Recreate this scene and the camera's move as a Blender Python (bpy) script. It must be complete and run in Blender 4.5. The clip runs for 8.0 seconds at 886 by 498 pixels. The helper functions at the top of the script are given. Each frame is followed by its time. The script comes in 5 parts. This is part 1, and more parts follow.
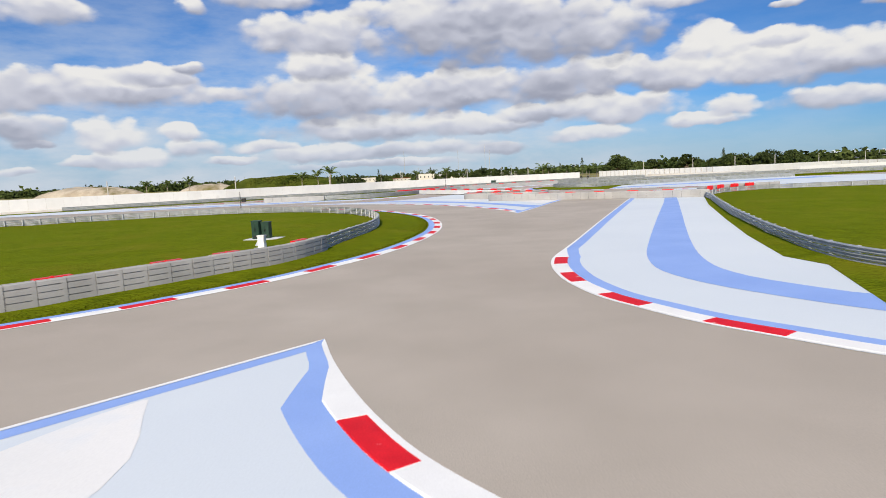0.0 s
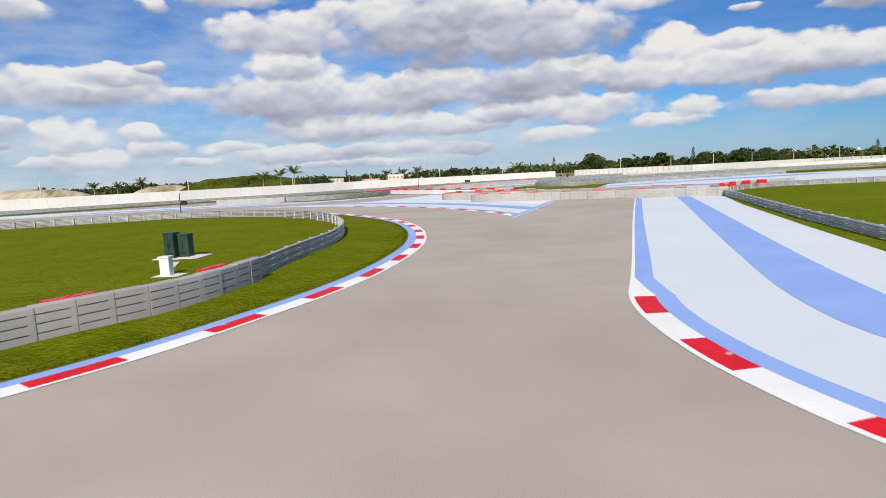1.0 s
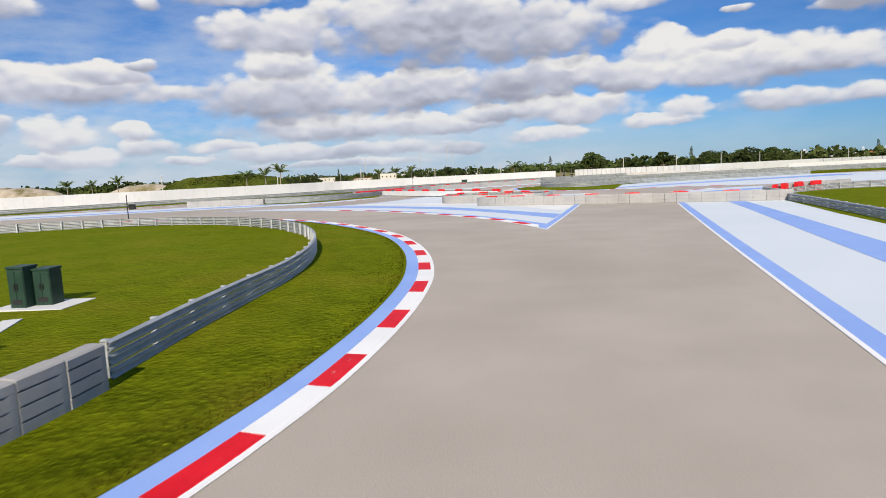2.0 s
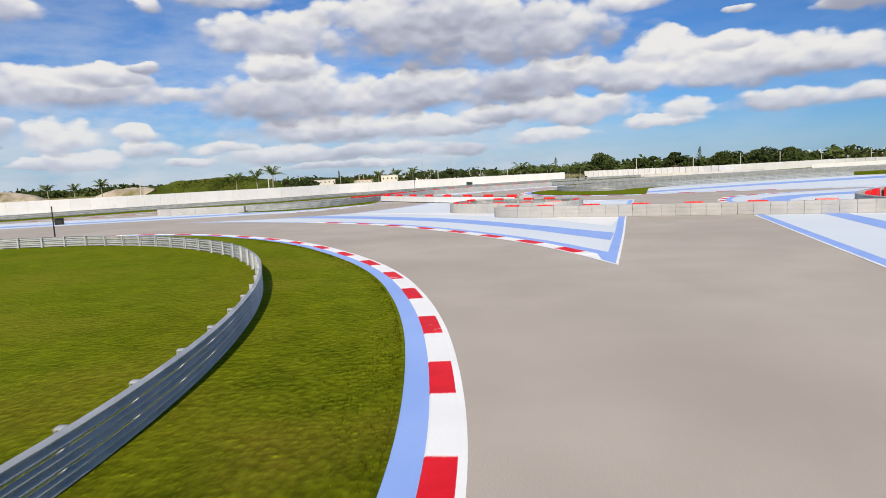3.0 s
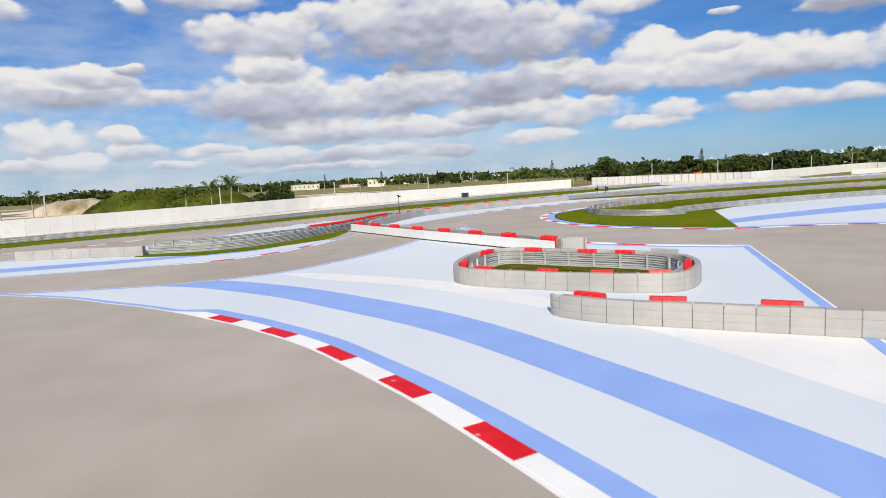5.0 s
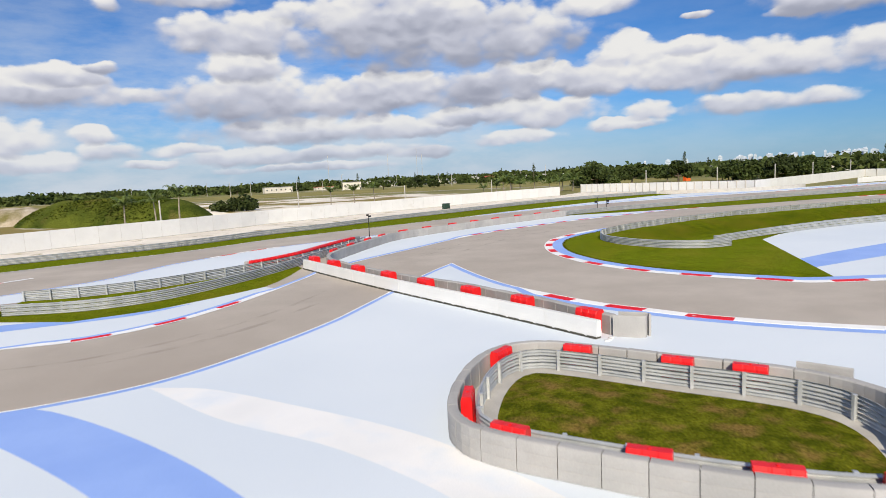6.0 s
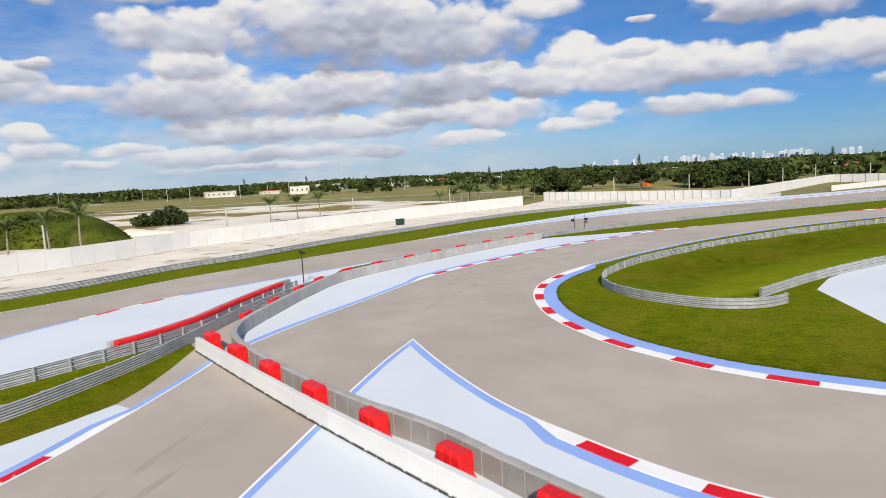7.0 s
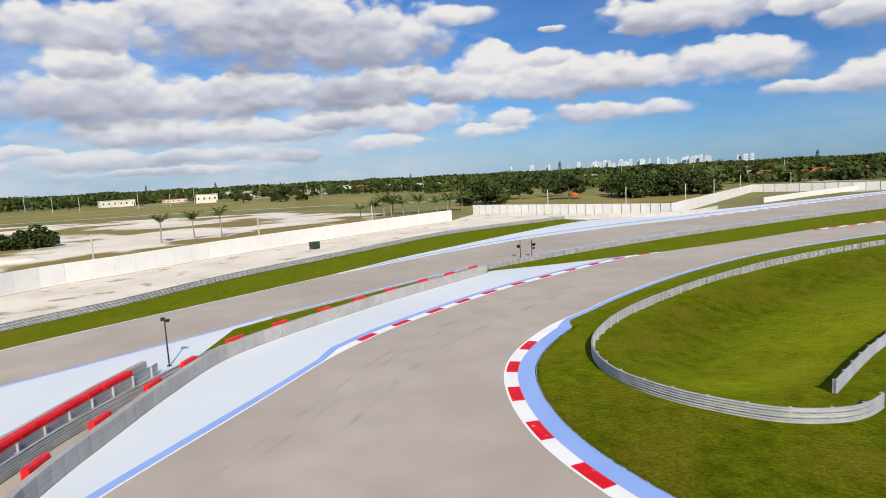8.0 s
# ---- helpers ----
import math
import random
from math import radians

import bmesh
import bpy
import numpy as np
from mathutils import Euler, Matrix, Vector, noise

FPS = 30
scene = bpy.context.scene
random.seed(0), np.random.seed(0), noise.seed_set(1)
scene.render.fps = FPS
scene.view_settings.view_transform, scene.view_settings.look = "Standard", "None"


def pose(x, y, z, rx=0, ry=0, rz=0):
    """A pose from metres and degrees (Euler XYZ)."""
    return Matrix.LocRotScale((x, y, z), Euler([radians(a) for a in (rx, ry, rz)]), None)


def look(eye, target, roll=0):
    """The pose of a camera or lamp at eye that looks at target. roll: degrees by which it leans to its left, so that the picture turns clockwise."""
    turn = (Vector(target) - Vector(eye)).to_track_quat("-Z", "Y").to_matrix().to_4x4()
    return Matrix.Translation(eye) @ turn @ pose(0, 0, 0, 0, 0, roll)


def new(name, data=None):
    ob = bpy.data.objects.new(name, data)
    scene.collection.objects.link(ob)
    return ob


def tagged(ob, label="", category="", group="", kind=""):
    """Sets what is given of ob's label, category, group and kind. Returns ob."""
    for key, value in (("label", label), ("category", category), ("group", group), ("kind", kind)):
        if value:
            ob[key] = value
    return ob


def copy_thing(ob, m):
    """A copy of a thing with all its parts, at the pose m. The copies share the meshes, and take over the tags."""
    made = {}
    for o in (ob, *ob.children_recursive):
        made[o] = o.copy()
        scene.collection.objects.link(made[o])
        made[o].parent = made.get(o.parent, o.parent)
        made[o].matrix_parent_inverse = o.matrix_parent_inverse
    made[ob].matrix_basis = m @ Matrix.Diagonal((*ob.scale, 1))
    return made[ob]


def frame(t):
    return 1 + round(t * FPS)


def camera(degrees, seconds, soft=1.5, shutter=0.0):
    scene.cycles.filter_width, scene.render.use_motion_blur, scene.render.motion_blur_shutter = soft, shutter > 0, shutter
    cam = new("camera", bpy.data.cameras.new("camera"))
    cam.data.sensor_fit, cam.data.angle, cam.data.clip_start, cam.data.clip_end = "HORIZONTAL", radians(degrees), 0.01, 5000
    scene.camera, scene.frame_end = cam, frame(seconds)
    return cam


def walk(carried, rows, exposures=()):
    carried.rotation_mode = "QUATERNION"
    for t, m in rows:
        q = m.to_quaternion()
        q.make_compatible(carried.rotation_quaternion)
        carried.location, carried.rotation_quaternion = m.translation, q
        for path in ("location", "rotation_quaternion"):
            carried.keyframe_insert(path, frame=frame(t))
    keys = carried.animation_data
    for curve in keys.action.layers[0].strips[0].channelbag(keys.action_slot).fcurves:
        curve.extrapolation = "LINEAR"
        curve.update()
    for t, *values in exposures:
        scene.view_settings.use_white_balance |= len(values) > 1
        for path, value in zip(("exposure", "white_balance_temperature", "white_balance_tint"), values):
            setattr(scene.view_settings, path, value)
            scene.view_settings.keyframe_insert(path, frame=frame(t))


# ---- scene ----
from mathutils.geometry import delaunay_2d_cdt

cam = camera(71.76, 8.0, soft=0.75, shutter=0.15)
PATH = [
    (0, (-0.000, -0.000, 4.114), (-0.003, 9.929, 2.924), -2.52),
    (0.2, (-0.300, 2.398, 4.013), (-0.035, 12.320, 2.798), -2.60),
    (0.5, (-0.604, 5.949, 3.864), (-0.194, 15.867, 2.659), -2.75),
    (1, (-0.911, 11.946, 3.748), (-0.418, 21.861, 2.545), -2.80),
    (1.5, (-1.169, 18.060, 3.742), (-0.552, 27.966, 2.520), -2.59),
    (3, (-0.965, 37.344, 4.048), (-0.379, 47.255, 2.853), -2.76),
    (3.5, (-0.697, 44.127, 4.402), (-0.127, 54.040, 3.216), -2.77),
    (4, (-0.328, 51.076, 4.896), (0.339, 60.983, 3.711), -2.88),
    (5.5, (1.115, 75.431, 7.237), (1.976, 85.325, 6.061), -2.93),
    (6, (1.862, 84.505, 8.309), (2.983, 94.371, 7.124), -2.82),
    (6.5, (2.764, 93.392, 9.577), (4.217, 103.214, 8.381), -2.85),
    (7, (3.906, 102.358, 10.859), (5.783, 112.104, 9.638), -2.97),
    (7.5, (5.323, 111.119, 12.051), (7.877, 120.706, 10.798), -3.42),
    (8, (7.011, 119.819, 12.900), (10.149, 129.236, 11.687), -2.97),
]
walk(cam, [(t, look(eye, target, roll)) for t, eye, target, roll in PATH])

# ---- world, sun, exposure ----
SUN_ELEVATION = radians(34)
SUN_TURN = radians(187)
world = bpy.data.worlds.new("world")
scene.world = world
world.use_nodes = True
wn, wl = world.node_tree.nodes, world.node_tree.links
wn.clear()
# cumulus clouds, far ones first: bearing, height over the horizon, half width, half height, in degrees, and greyness
CLOUDS = [(-3.8, 1.4, 7.8, 0.4, 0.1), (-34.3, 1.7, 1.8, 0.4, 0.0), (-29.8, 2.3, 2.2, 0.4, 0.0), (-18.8, 2.1, 2.7, 0.4, 0.0), (4.6, 2.2, 3.1, 0.6, 0.2), (-9.8, 2.5, 6.1, 0.8, 0.0), (-0.6, 2.7, 5.7, 0.8, 0.15), (-26.4, 2.5, 3.0, 0.8, -0.1), (13.4, 3.2, 4.0, 0.8, -0.2), (-15.5, 3.3, 2.8, 0.6, -0.1), (-21.4, 3.3, 2.2, 0.9, -0.1), (-33.2, 3.8, 1.3, 0.35, 0.9),
          (-22.1, 4.6, 1.7, 0.8, -0.2), (-27.7, 4.5, 2.4, 1.4, -0.25), (4.2, 4.5, 5.2, 0.9, 0.1), (-4.6, 4.7, 9.8, 1.3, 0.05), (23.1, 3.8, 3.2, 0.6, -0.1), (34.1, 4.8, 6.0, 0.9, 0.0), (25.3, 4.8, 1.8, 0.9, -0.2), (50.0, 5.4, 4.0, 0.7, 0.2), (53.5, 6.0, 2.9, 1.6, 0.1), (15.5, 5.4, 6.4, 1.4, -0.2), (-33.6, 5.1, 2.2, 1.3, 0.4), (9.0, 5.3, 4.0, 0.8, 0.1),
          (-30.7, 7.6, 2.6, 0.9, 0.1), (-18.8, 7.8, 3.2, 0.8, 0.1), (-34.0, 7.6, 2.6, 1.7, 0.15), (-26.8, 8.2, 7.6, 1.7, 0.1), (-23.7, 9.2, 3.2, 0.9, 0.0), (-21.1, 9.9, 1.2, 0.5, 0.0), (-7.4, 7.5, 10.2, 2.5, 0.2), (-1.0, 6.9, 5.0, 1.2, 0.45), (5.5, 7.7, 11.5, 1.9, 0.3), (14.5, 8.4, 6.5, 1.4, 0.25), (21.3, 7.9, 6.0, 1.5, 0.1), (27.2, 8.3, 9.6, 2.1, -0.1), (23.6, 9.9, 3.0, 1.5, -0.25), (35.6, 7.8, 4.8, 1.5, 0.0), (44.5, 8.0, 6.0, 1.8, 0.1),
          (-10.2, 10.2, 3.6, 1.5, 0.05), (-9.5, 12.8, 7.2, 1.8, 0.05), (-2.0, 14.6, 5.0, 1.7, 0.15), (7.6, 12.6, 12.4, 3.6, 0.35), (6.0, 14.6, 8.0, 2.2, 0.15), (28.4, 9.9, 2.0, 0.9, -0.2), (51.8, 10.3, 2.4, 1.1, 0.1), (29.2, 12.2, 1.2, 0.35, 0.0), (36.0, 11.4, 2.2, 0.5, 0.1), (41.0, 12.4, 7.4, 1.8, 0.1), (48.8, 11.6, 2.4, 0.9, 0.1), (21.3, 13.8, 4.0, 0.9, 0.1), (-30.0, 14.2, 1.5, 0.8, 0.0), (-20.3, 14.7, 1.3, 0.8, 0.0), (-14.5, 15.4, 4.2, 0.8, 0.1), (-33.0, 14.0, 4.6, 1.5, 0.1)]


def world_nodes():
    def calc(op, *args):
        m = wn.new("ShaderNodeMath")
        m.operation = op
        for socket, v in zip(m.inputs, args):
            if isinstance(v, (int, float)):
                socket.default_value = v
            else:
                wl.new(v, socket)
        return m.outputs[0]

    def ranged(value, a, b, lo=0.0, hi=1.0, smooth=True):
        r = wn.new("ShaderNodeMapRange")
        r.interpolation_type = "SMOOTHSTEP" if smooth else "LINEAR"
        for key, v in (("From Min", a), ("From Max", b), ("To Min", lo), ("To Max", hi)):
            r.inputs[key].default_value = v
        wl.new(value, r.inputs["Value"])
        return r.outputs[0]

    def mixed(fac, a, b):
        x = wn.new("ShaderNodeMix")
        x.data_type = "RGBA"
        for socket, v in ((x.inputs["Factor"], fac), (x.inputs["A"], a), (x.inputs["B"], b)):
            if isinstance(v, tuple):
                socket.default_value = (*v, 1)
            elif isinstance(v, (int, float)):
                socket.default_value = v
            else:
                wl.new(v, socket)
        return x.outputs["Result"]

    sky = wn.new("ShaderNodeTexSky")
    sky.sky_type, sky.sun_disc = "NISHITA", False
    sky.sun_elevation, sky.sun_rotation = SUN_ELEVATION, SUN_TURN
    sky.air_density, sky.dust_density, sky.ozone_density = 1.0, 0.3, 4.0
    scaled = wn.new("ShaderNodeVectorMath")
    scaled.operation = "MULTIPLY"
    scaled.inputs[1].default_value = [SKY_STRENGTH * c for c in SKY_TINT]
    wl.new(sky.outputs[0], scaled.inputs[0])
    where_to = wn.new("ShaderNodeTexCoord")
    axes = wn.new("ShaderNodeSeparateXYZ")
    wl.new(where_to.outputs["Generated"], axes.inputs[0])
    az = calc("MULTIPLY", calc("ARCTAN2", axes.outputs[0], axes.outputs[1]), 180 / math.pi)
    el = calc("MULTIPLY", calc("ARCSINE", axes.outputs[2]), 180 / math.pi)

    def noise_of(scale, detail, rough, up=0.0, stretch=1.7, plane=0.0):
        place = wn.new("ShaderNodeCombineXYZ")
        wl.new(az, place.inputs[0])
        wl.new(calc("MULTIPLY", calc("ADD", el, up), stretch), place.inputs[1])
        place.inputs[2].default_value = plane
        t = wn.new("ShaderNodeTexNoise")
        for key, v in (("Scale", scale), ("Detail", detail), ("Roughness", rough)):
            t.inputs[key].default_value = v
        wl.new(place.outputs[0], t.inputs["Vector"])
        return calc("SUBTRACT", t.outputs[0], 0.5)

    def puffs(up):
        """Rounded heads of the cumulus: coarse and fine cells."""
        total = None
        for scale, size in ((0.3, 1.0), (0.75, 0.5)):
            place = wn.new("ShaderNodeCombineXYZ")
            wl.new(calc("ADD", az, calc("MULTIPLY", warp, 1.6)), place.inputs[0])
            wl.new(calc("MULTIPLY", calc("ADD", calc("ADD", el, calc("MULTIPLY", warp2, 1.0)), up), 1.5), place.inputs[1])
            t = wn.new("ShaderNodeTexVoronoi")
            t.feature = "SMOOTH_F1"
            t.inputs["Scale"].default_value, t.inputs["Smoothness"].default_value = scale, 0.35
            wl.new(place.outputs[0], t.inputs["Vector"])
            one = calc("MULTIPLY", calc("SUBTRACT", 0.45, t.outputs["Distance"]), size)
            total = one if total is None else calc("ADD", total, one)
        return total

    warp, warp2 = noise_of(0.3, 4.0, 0.55, plane=3.0), noise_of(0.34, 4.0, 0.55, plane=8.0)
    heads, heads_over = puffs(0.0), puffs(0.5)
    fray = noise_of(0.5, 8.0, 0.58, plane=1.0)
    edge = calc("ADD", calc("MULTIPLY", heads, 1.05), calc("MULTIPLY", fray, 0.8))
    # light from behind the eye and above: the heads are bright on their upper sides
    relief = calc("MULTIPLY", calc("SUBTRACT", heads, heads_over), 0.75)
    broad = noise_of(0.15, 2.0, 0.5, plane=6.0)
    shade = calc("ADD", relief, calc("ADD", calc("MULTIPLY", broad, 1.9), calc("MULTIPLY", fray, 0.3)))
    az2, el2 = calc("ADD", az, calc("MULTIPLY", warp, 2.8)), calc("ADD", el, calc("MULTIPLY", warp2, 1.0))
    haze = calc("MULTIPLY", ranged(el, -0.5, 7.0, 0.9, 0.0), ranged(az, 8.0, 44.0, 1.0, 0.32))
    color = mixed(haze, scaled.outputs[0], (0.38, 0.51, 0.645))
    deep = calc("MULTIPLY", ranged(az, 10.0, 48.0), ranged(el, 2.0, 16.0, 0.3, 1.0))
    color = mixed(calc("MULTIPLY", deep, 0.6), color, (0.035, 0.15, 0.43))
    veil = calc("MULTIPLY", calc("MULTIPLY", ranged(az, 24.0, 6.0, 0.25, 1.0), ranged(noise_of(0.11, 6.0, 0.6, stretch=3.2, plane=5.0), -0.22, 0.2)), ranged(el, 15.0, 3.0, 0.3, 0.75))
    color = mixed(veil, color, (0.62, 0.66, 0.72))

    def cloud(color, value, rise, grey, far):
        body = calc("MULTIPLY", calc("ADD", calc("ADD", value, edge), -0.1), calc("ADD", 1.0, calc("MULTIPLY", calc("MAXIMUM", calc("MINIMUM", rise, 1.0), 0.0), 1.3)))
        cover = ranged(body, -0.42, 0.55)
        lit = calc("ADD", calc("ADD", calc("MULTIPLY", rise, 1.05), shade), 0.24 - grey)
        tone = mixed(ranged(lit, -0.75, 0.35), (0.32, 0.34, 0.425), (0.575, 0.59, 0.675))
        tone = mixed(ranged(lit, 0.05, 0.8), tone, (0.80, 0.79, 0.775))
        tone = mixed(far, tone, (0.55, 0.62, 0.72))
        return mixed(cover, color, tone)

    # scattered clouds on the rest of the sky
    wide = calc("MULTIPLY", noise_of(0.05, 2.0, 0.5, stretch=1.0, plane=2.0), 6.0)
    outside = calc("MAXIMUM", calc("SUBTRACT", calc("ABSOLUTE", calc("SUBTRACT", az, 9.0)), 47.0), calc("SUBTRACT", el, 17.0))
    wide = calc("ADD", calc("SUBTRACT", wide, 0.4), calc("MINIMUM", calc("MULTIPLY", calc("SUBTRACT", outside, 2.0), 0.6), 0.0))
    color = cloud(color, wide, calc("MULTIPLY", warp2, 1.0), 0.15, 0.0)
    for a, e, w, h, grey in CLOUDS:
        u = calc("MULTIPLY", calc("SUBTRACT", az2, a), 1 / (w * 1.12))
        rise = calc("MULTIPLY", calc("SUBTRACT", el2, e - 0.12 * h), 1 / (h * 1.22))
        # flat bases: the lower half falls off faster
        v = calc("MAXIMUM", rise, calc("MULTIPLY", rise, -1.35))
        value = calc("SUBTRACT", 1.0, calc("ADD", calc("MULTIPLY", u, u), calc("MULTIPLY", v, v)))
        color = cloud(color, value, rise, grey, max(0.0, 0.5 - 0.075 * e))
    back = wn.new("ShaderNodeBackground")
    out = wn.new("ShaderNodeOutputWorld")
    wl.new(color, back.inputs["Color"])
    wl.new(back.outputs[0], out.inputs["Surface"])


SKY_TINT = (0.33, 0.59, 0.90)
SKY_STRENGTH = 0.108
world_nodes()
sun_data = bpy.data.lights.new("sun", "SUN")
sun_data.energy, sun_data.angle, sun_data.color = 5.0, radians(0.5), (1.0, 0.893, 0.72)
sun = new("sun", sun_data)
sun.matrix_world = look((0, 0, 60), (7.4, 60, 19.2))
scene.view_settings.exposure = 0.05


# ---- materials ----
def material(name, low, high, scale=1.0, rough=0.7, metal=0.0, fine=30.0, bump=0.15, depth=0.01, contrast=(0.35, 0.65),
             stain=None, stain_scale=0.1, stain_at=(0.55, 0.7), per_object=0.0, grain=0.12, gloss=0.3, fuzz=None):
    """Two colours mixed by coarse noise, fine grain on top, an optional stain colour and a bump."""
    m = bpy.data.materials.new(name)
    m.use_nodes = True
    n, l = m.node_tree.nodes, m.node_tree.links
    bsdf = n["Principled BSDF"]
    geo = n.new("ShaderNodeNewGeometry")

    def noise_at(s, detail=4.0):
        t = n.new("ShaderNodeTexNoise")
        t.inputs["Scale"].default_value, t.inputs["Detail"].default_value = s, detail
        l.new(geo.outputs["Position"], t.inputs["Vector"])
        return t.outputs[0]

    def ranged(value, a, b):
        r = n.new("ShaderNodeMapRange")
        r.inputs["From Min"].default_value, r.inputs["From Max"].default_value = a, b
        l.new(value, r.inputs["Value"])
        return r.outputs[0]

    def mixed(fac, a, b, kind="MIX"):
        x = n.new("ShaderNodeMix")
        x.data_type, x.blend_type = "RGBA", kind
        for socket, v in ((x.inputs["Factor"], fac), (x.inputs["A"], a), (x.inputs["B"], b)):
            if isinstance(v, (tuple, list)):
                socket.default_value = (*v, 1)
            elif isinstance(v, float):
                socket.default_value = v
            else:
                l.new(v, socket)
        return x.outputs["Result"]

    color = mixed(ranged(noise_at(scale, 5), *contrast), tuple(low), tuple(high))
    if stain:
        color = mixed(ranged(noise_at(stain_scale, 6), *stain_at), color, tuple(stain))
    fine_value = noise_at(fine, 3)
    g = n.new("ShaderNodeMapRange")
    g.inputs["From Min"].default_value, g.inputs["From Max"].default_value = 0.25, 0.75
    g.inputs["To Min"].default_value, g.inputs["To Max"].default_value = 1 - grain, 1 + grain
    l.new(fine_value, g.inputs["Value"])
    scaled = n.new("ShaderNodeVectorMath")
    scaled.operation = "SCALE"
    l.new(color, scaled.inputs[0])
    l.new(g.outputs[0], scaled.inputs["Scale"])
    result = scaled.outputs[0]
    if per_object:
        info = n.new("ShaderNodeObjectInfo")
        r = n.new("ShaderNodeMapRange")
        r.inputs["To Min"].default_value, r.inputs["To Max"].default_value = 1 - per_object, 1 + per_object
        l.new(info.outputs["Random"], r.inputs["Value"])
        s2 = n.new("ShaderNodeVectorMath")
        s2.operation = "SCALE"
        l.new(result, s2.inputs[0])
        l.new(r.outputs[0], s2.inputs["Scale"])
        result = s2.outputs[0]
    l.new(result, bsdf.inputs["Base Color"])
    bsdf.inputs["Roughness"].default_value, bsdf.inputs["Metallic"].default_value = rough, metal
    bsdf.inputs["Specular IOR Level"].default_value = gloss
    if fuzz:
        bsdf.inputs["Sheen Weight"].default_value, bsdf.inputs["Sheen Roughness"].default_value = 0.62, 0.36
        bsdf.inputs["Sheen Tint"].default_value = (*fuzz, 1)
    if bump:
        b = n.new("ShaderNodeBump")
        b.inputs["Strength"].default_value, b.inputs["Distance"].default_value = bump, depth
        l.new(fine_value, b.inputs["Height"])
        l.new(b.outputs[0], bsdf.inputs["Normal"])
    return m


ASPHALT = material("asphalt", (0.43, 0.381, 0.326), (0.49, 0.436, 0.376), 0.3, 0.75, fine=40, bump=0.3, depth=0.006, stain=(0.365, 0.315, 0.265), stain_scale=0.06, stain_at=(0.42, 0.8), grain=0.14, gloss=0.3)
PALE = material("pale_blue_paint", (0.655, 0.715, 0.775), (0.705, 0.76, 0.81), 0.08, 0.65, fine=25, bump=0.1, grain=0.03, gloss=0.2)
BLUE = material("blue_paint", (0.27, 0.41, 0.81), (0.31, 0.455, 0.85), 0.4, 0.6, fine=30, bump=0.1, grain=0.05, gloss=0.2)
WHITE = material("white_paint", (0.84, 0.84, 0.83), (0.9, 0.9, 0.89), 0.5, 0.6, fine=30, bump=0.1, grain=0.04, gloss=0.2)
RED = material("red_paint", (0.66, 0.007, 0.016), (0.78, 0.012, 0.022), 1.5, 0.55, fine=30, bump=0.15, stain=(0.74, 0.42, 0.38), stain_scale=1.7, stain_at=(0.66, 0.7), grain=0.08, gloss=0.15)
GRASS = material("mown_grass", (0.027, 0.037, 0.0010), (0.084, 0.094, 0.0030), 0.9, 0.95, fine=6, bump=0.9, depth=0.06, contrast=(0.32, 0.68), stain=(0.10, 0.080, 0.008), stain_scale=0.2, stain_at=(0.47, 0.7), grain=0.55, gloss=0.02, fuzz=(0.46, 0.56, 0.015))
STEEL = material("galvanised_steel", (0.43, 0.45, 0.46), (0.55, 0.565, 0.57), 1.2, 0.42, 0.4, fine=20, bump=0.05, grain=0.07)
BELT = material("grey_belt", (0.345, 0.34, 0.33), (0.41, 0.40, 0.39), 0.6, 0.8, fine=18, bump=0.15, stain=(0.36, 0.35, 0.335), stain_scale=1.1, stain_at=(0.55, 0.85), per_object=0.05, grain=0.05, gloss=0.15)
PLASTIC_RED = material("red_plastic", (0.66, 0.012, 0.015), (0.76, 0.02, 0.02), 2.0, 0.38, fine=14, bump=0.05, grain=0.06)
CONCRETE_WHITE = material("white_concrete", (0.64, 0.645, 0.64), (0.69, 0.695, 0.69), 0.5, 0.8, fine=20, bump=0.15, stain=(0.575, 0.57, 0.55), stain_scale=0.5, stain_at=(0.6, 0.85), per_object=0.03, grain=0.05)
CONCRETE = material("bare_concrete", (0.42, 0.4, 0.37), (0.52, 0.5, 0.46), 1.0, 0.85, fine=25, bump=0.2, grain=0.08)
SAND = material("pale_sand", (0.68, 0.62, 0.52), (0.82, 0.76, 0.66), 0.12, 0.95, fine=6, bump=0.6, depth=0.05, stain=(0.4, 0.34, 0.2), stain_scale=0.25, stain_at=(0.6, 0.68), grain=0.12)
FIELD = material("dry_field", (0.16, 0.16, 0.05), (0.24, 0.22, 0.08), 0.03, 0.95, fine=3, bump=0.5, depth=0.1, stain=(0.5, 0.46, 0.36), stain_scale=0.02, stain_at=(0.6, 0.66), grain=0.2)
DARK = material("dark_metal", (0.02, 0.02, 0.02), (0.04, 0.04, 0.04), 2.0, 0.5, 0.3, bump=0.05)
WHITE_WORN = material("worn_white_paint", (0.8, 0.8, 0.79), (0.88, 0.87, 0.85), 0.25, 0.6, fine=22, bump=0.1, stain=(0.72, 0.77, 0.82), stain_scale=0.5, stain_at=(0.5, 0.75), grain=0.04)
STEEL_PALE = material("pale_galvanised_steel", (0.55, 0.57, 0.58), (0.66, 0.67, 0.67), 3.0, 0.5, 0.5, fine=20, bump=0.05, grain=0.05)
GRASS_DRY = material("patchy_grass", (0.06, 0.072, 0.004), (0.135, 0.14, 0.01), 1.6, 0.95, fine=10, bump=1.0, depth=0.08, contrast=(0.36, 0.64), stain=(0.2, 0.13, 0.035), stain_scale=0.9, stain_at=(0.5, 0.68), grain=0.5, gloss=0.02)
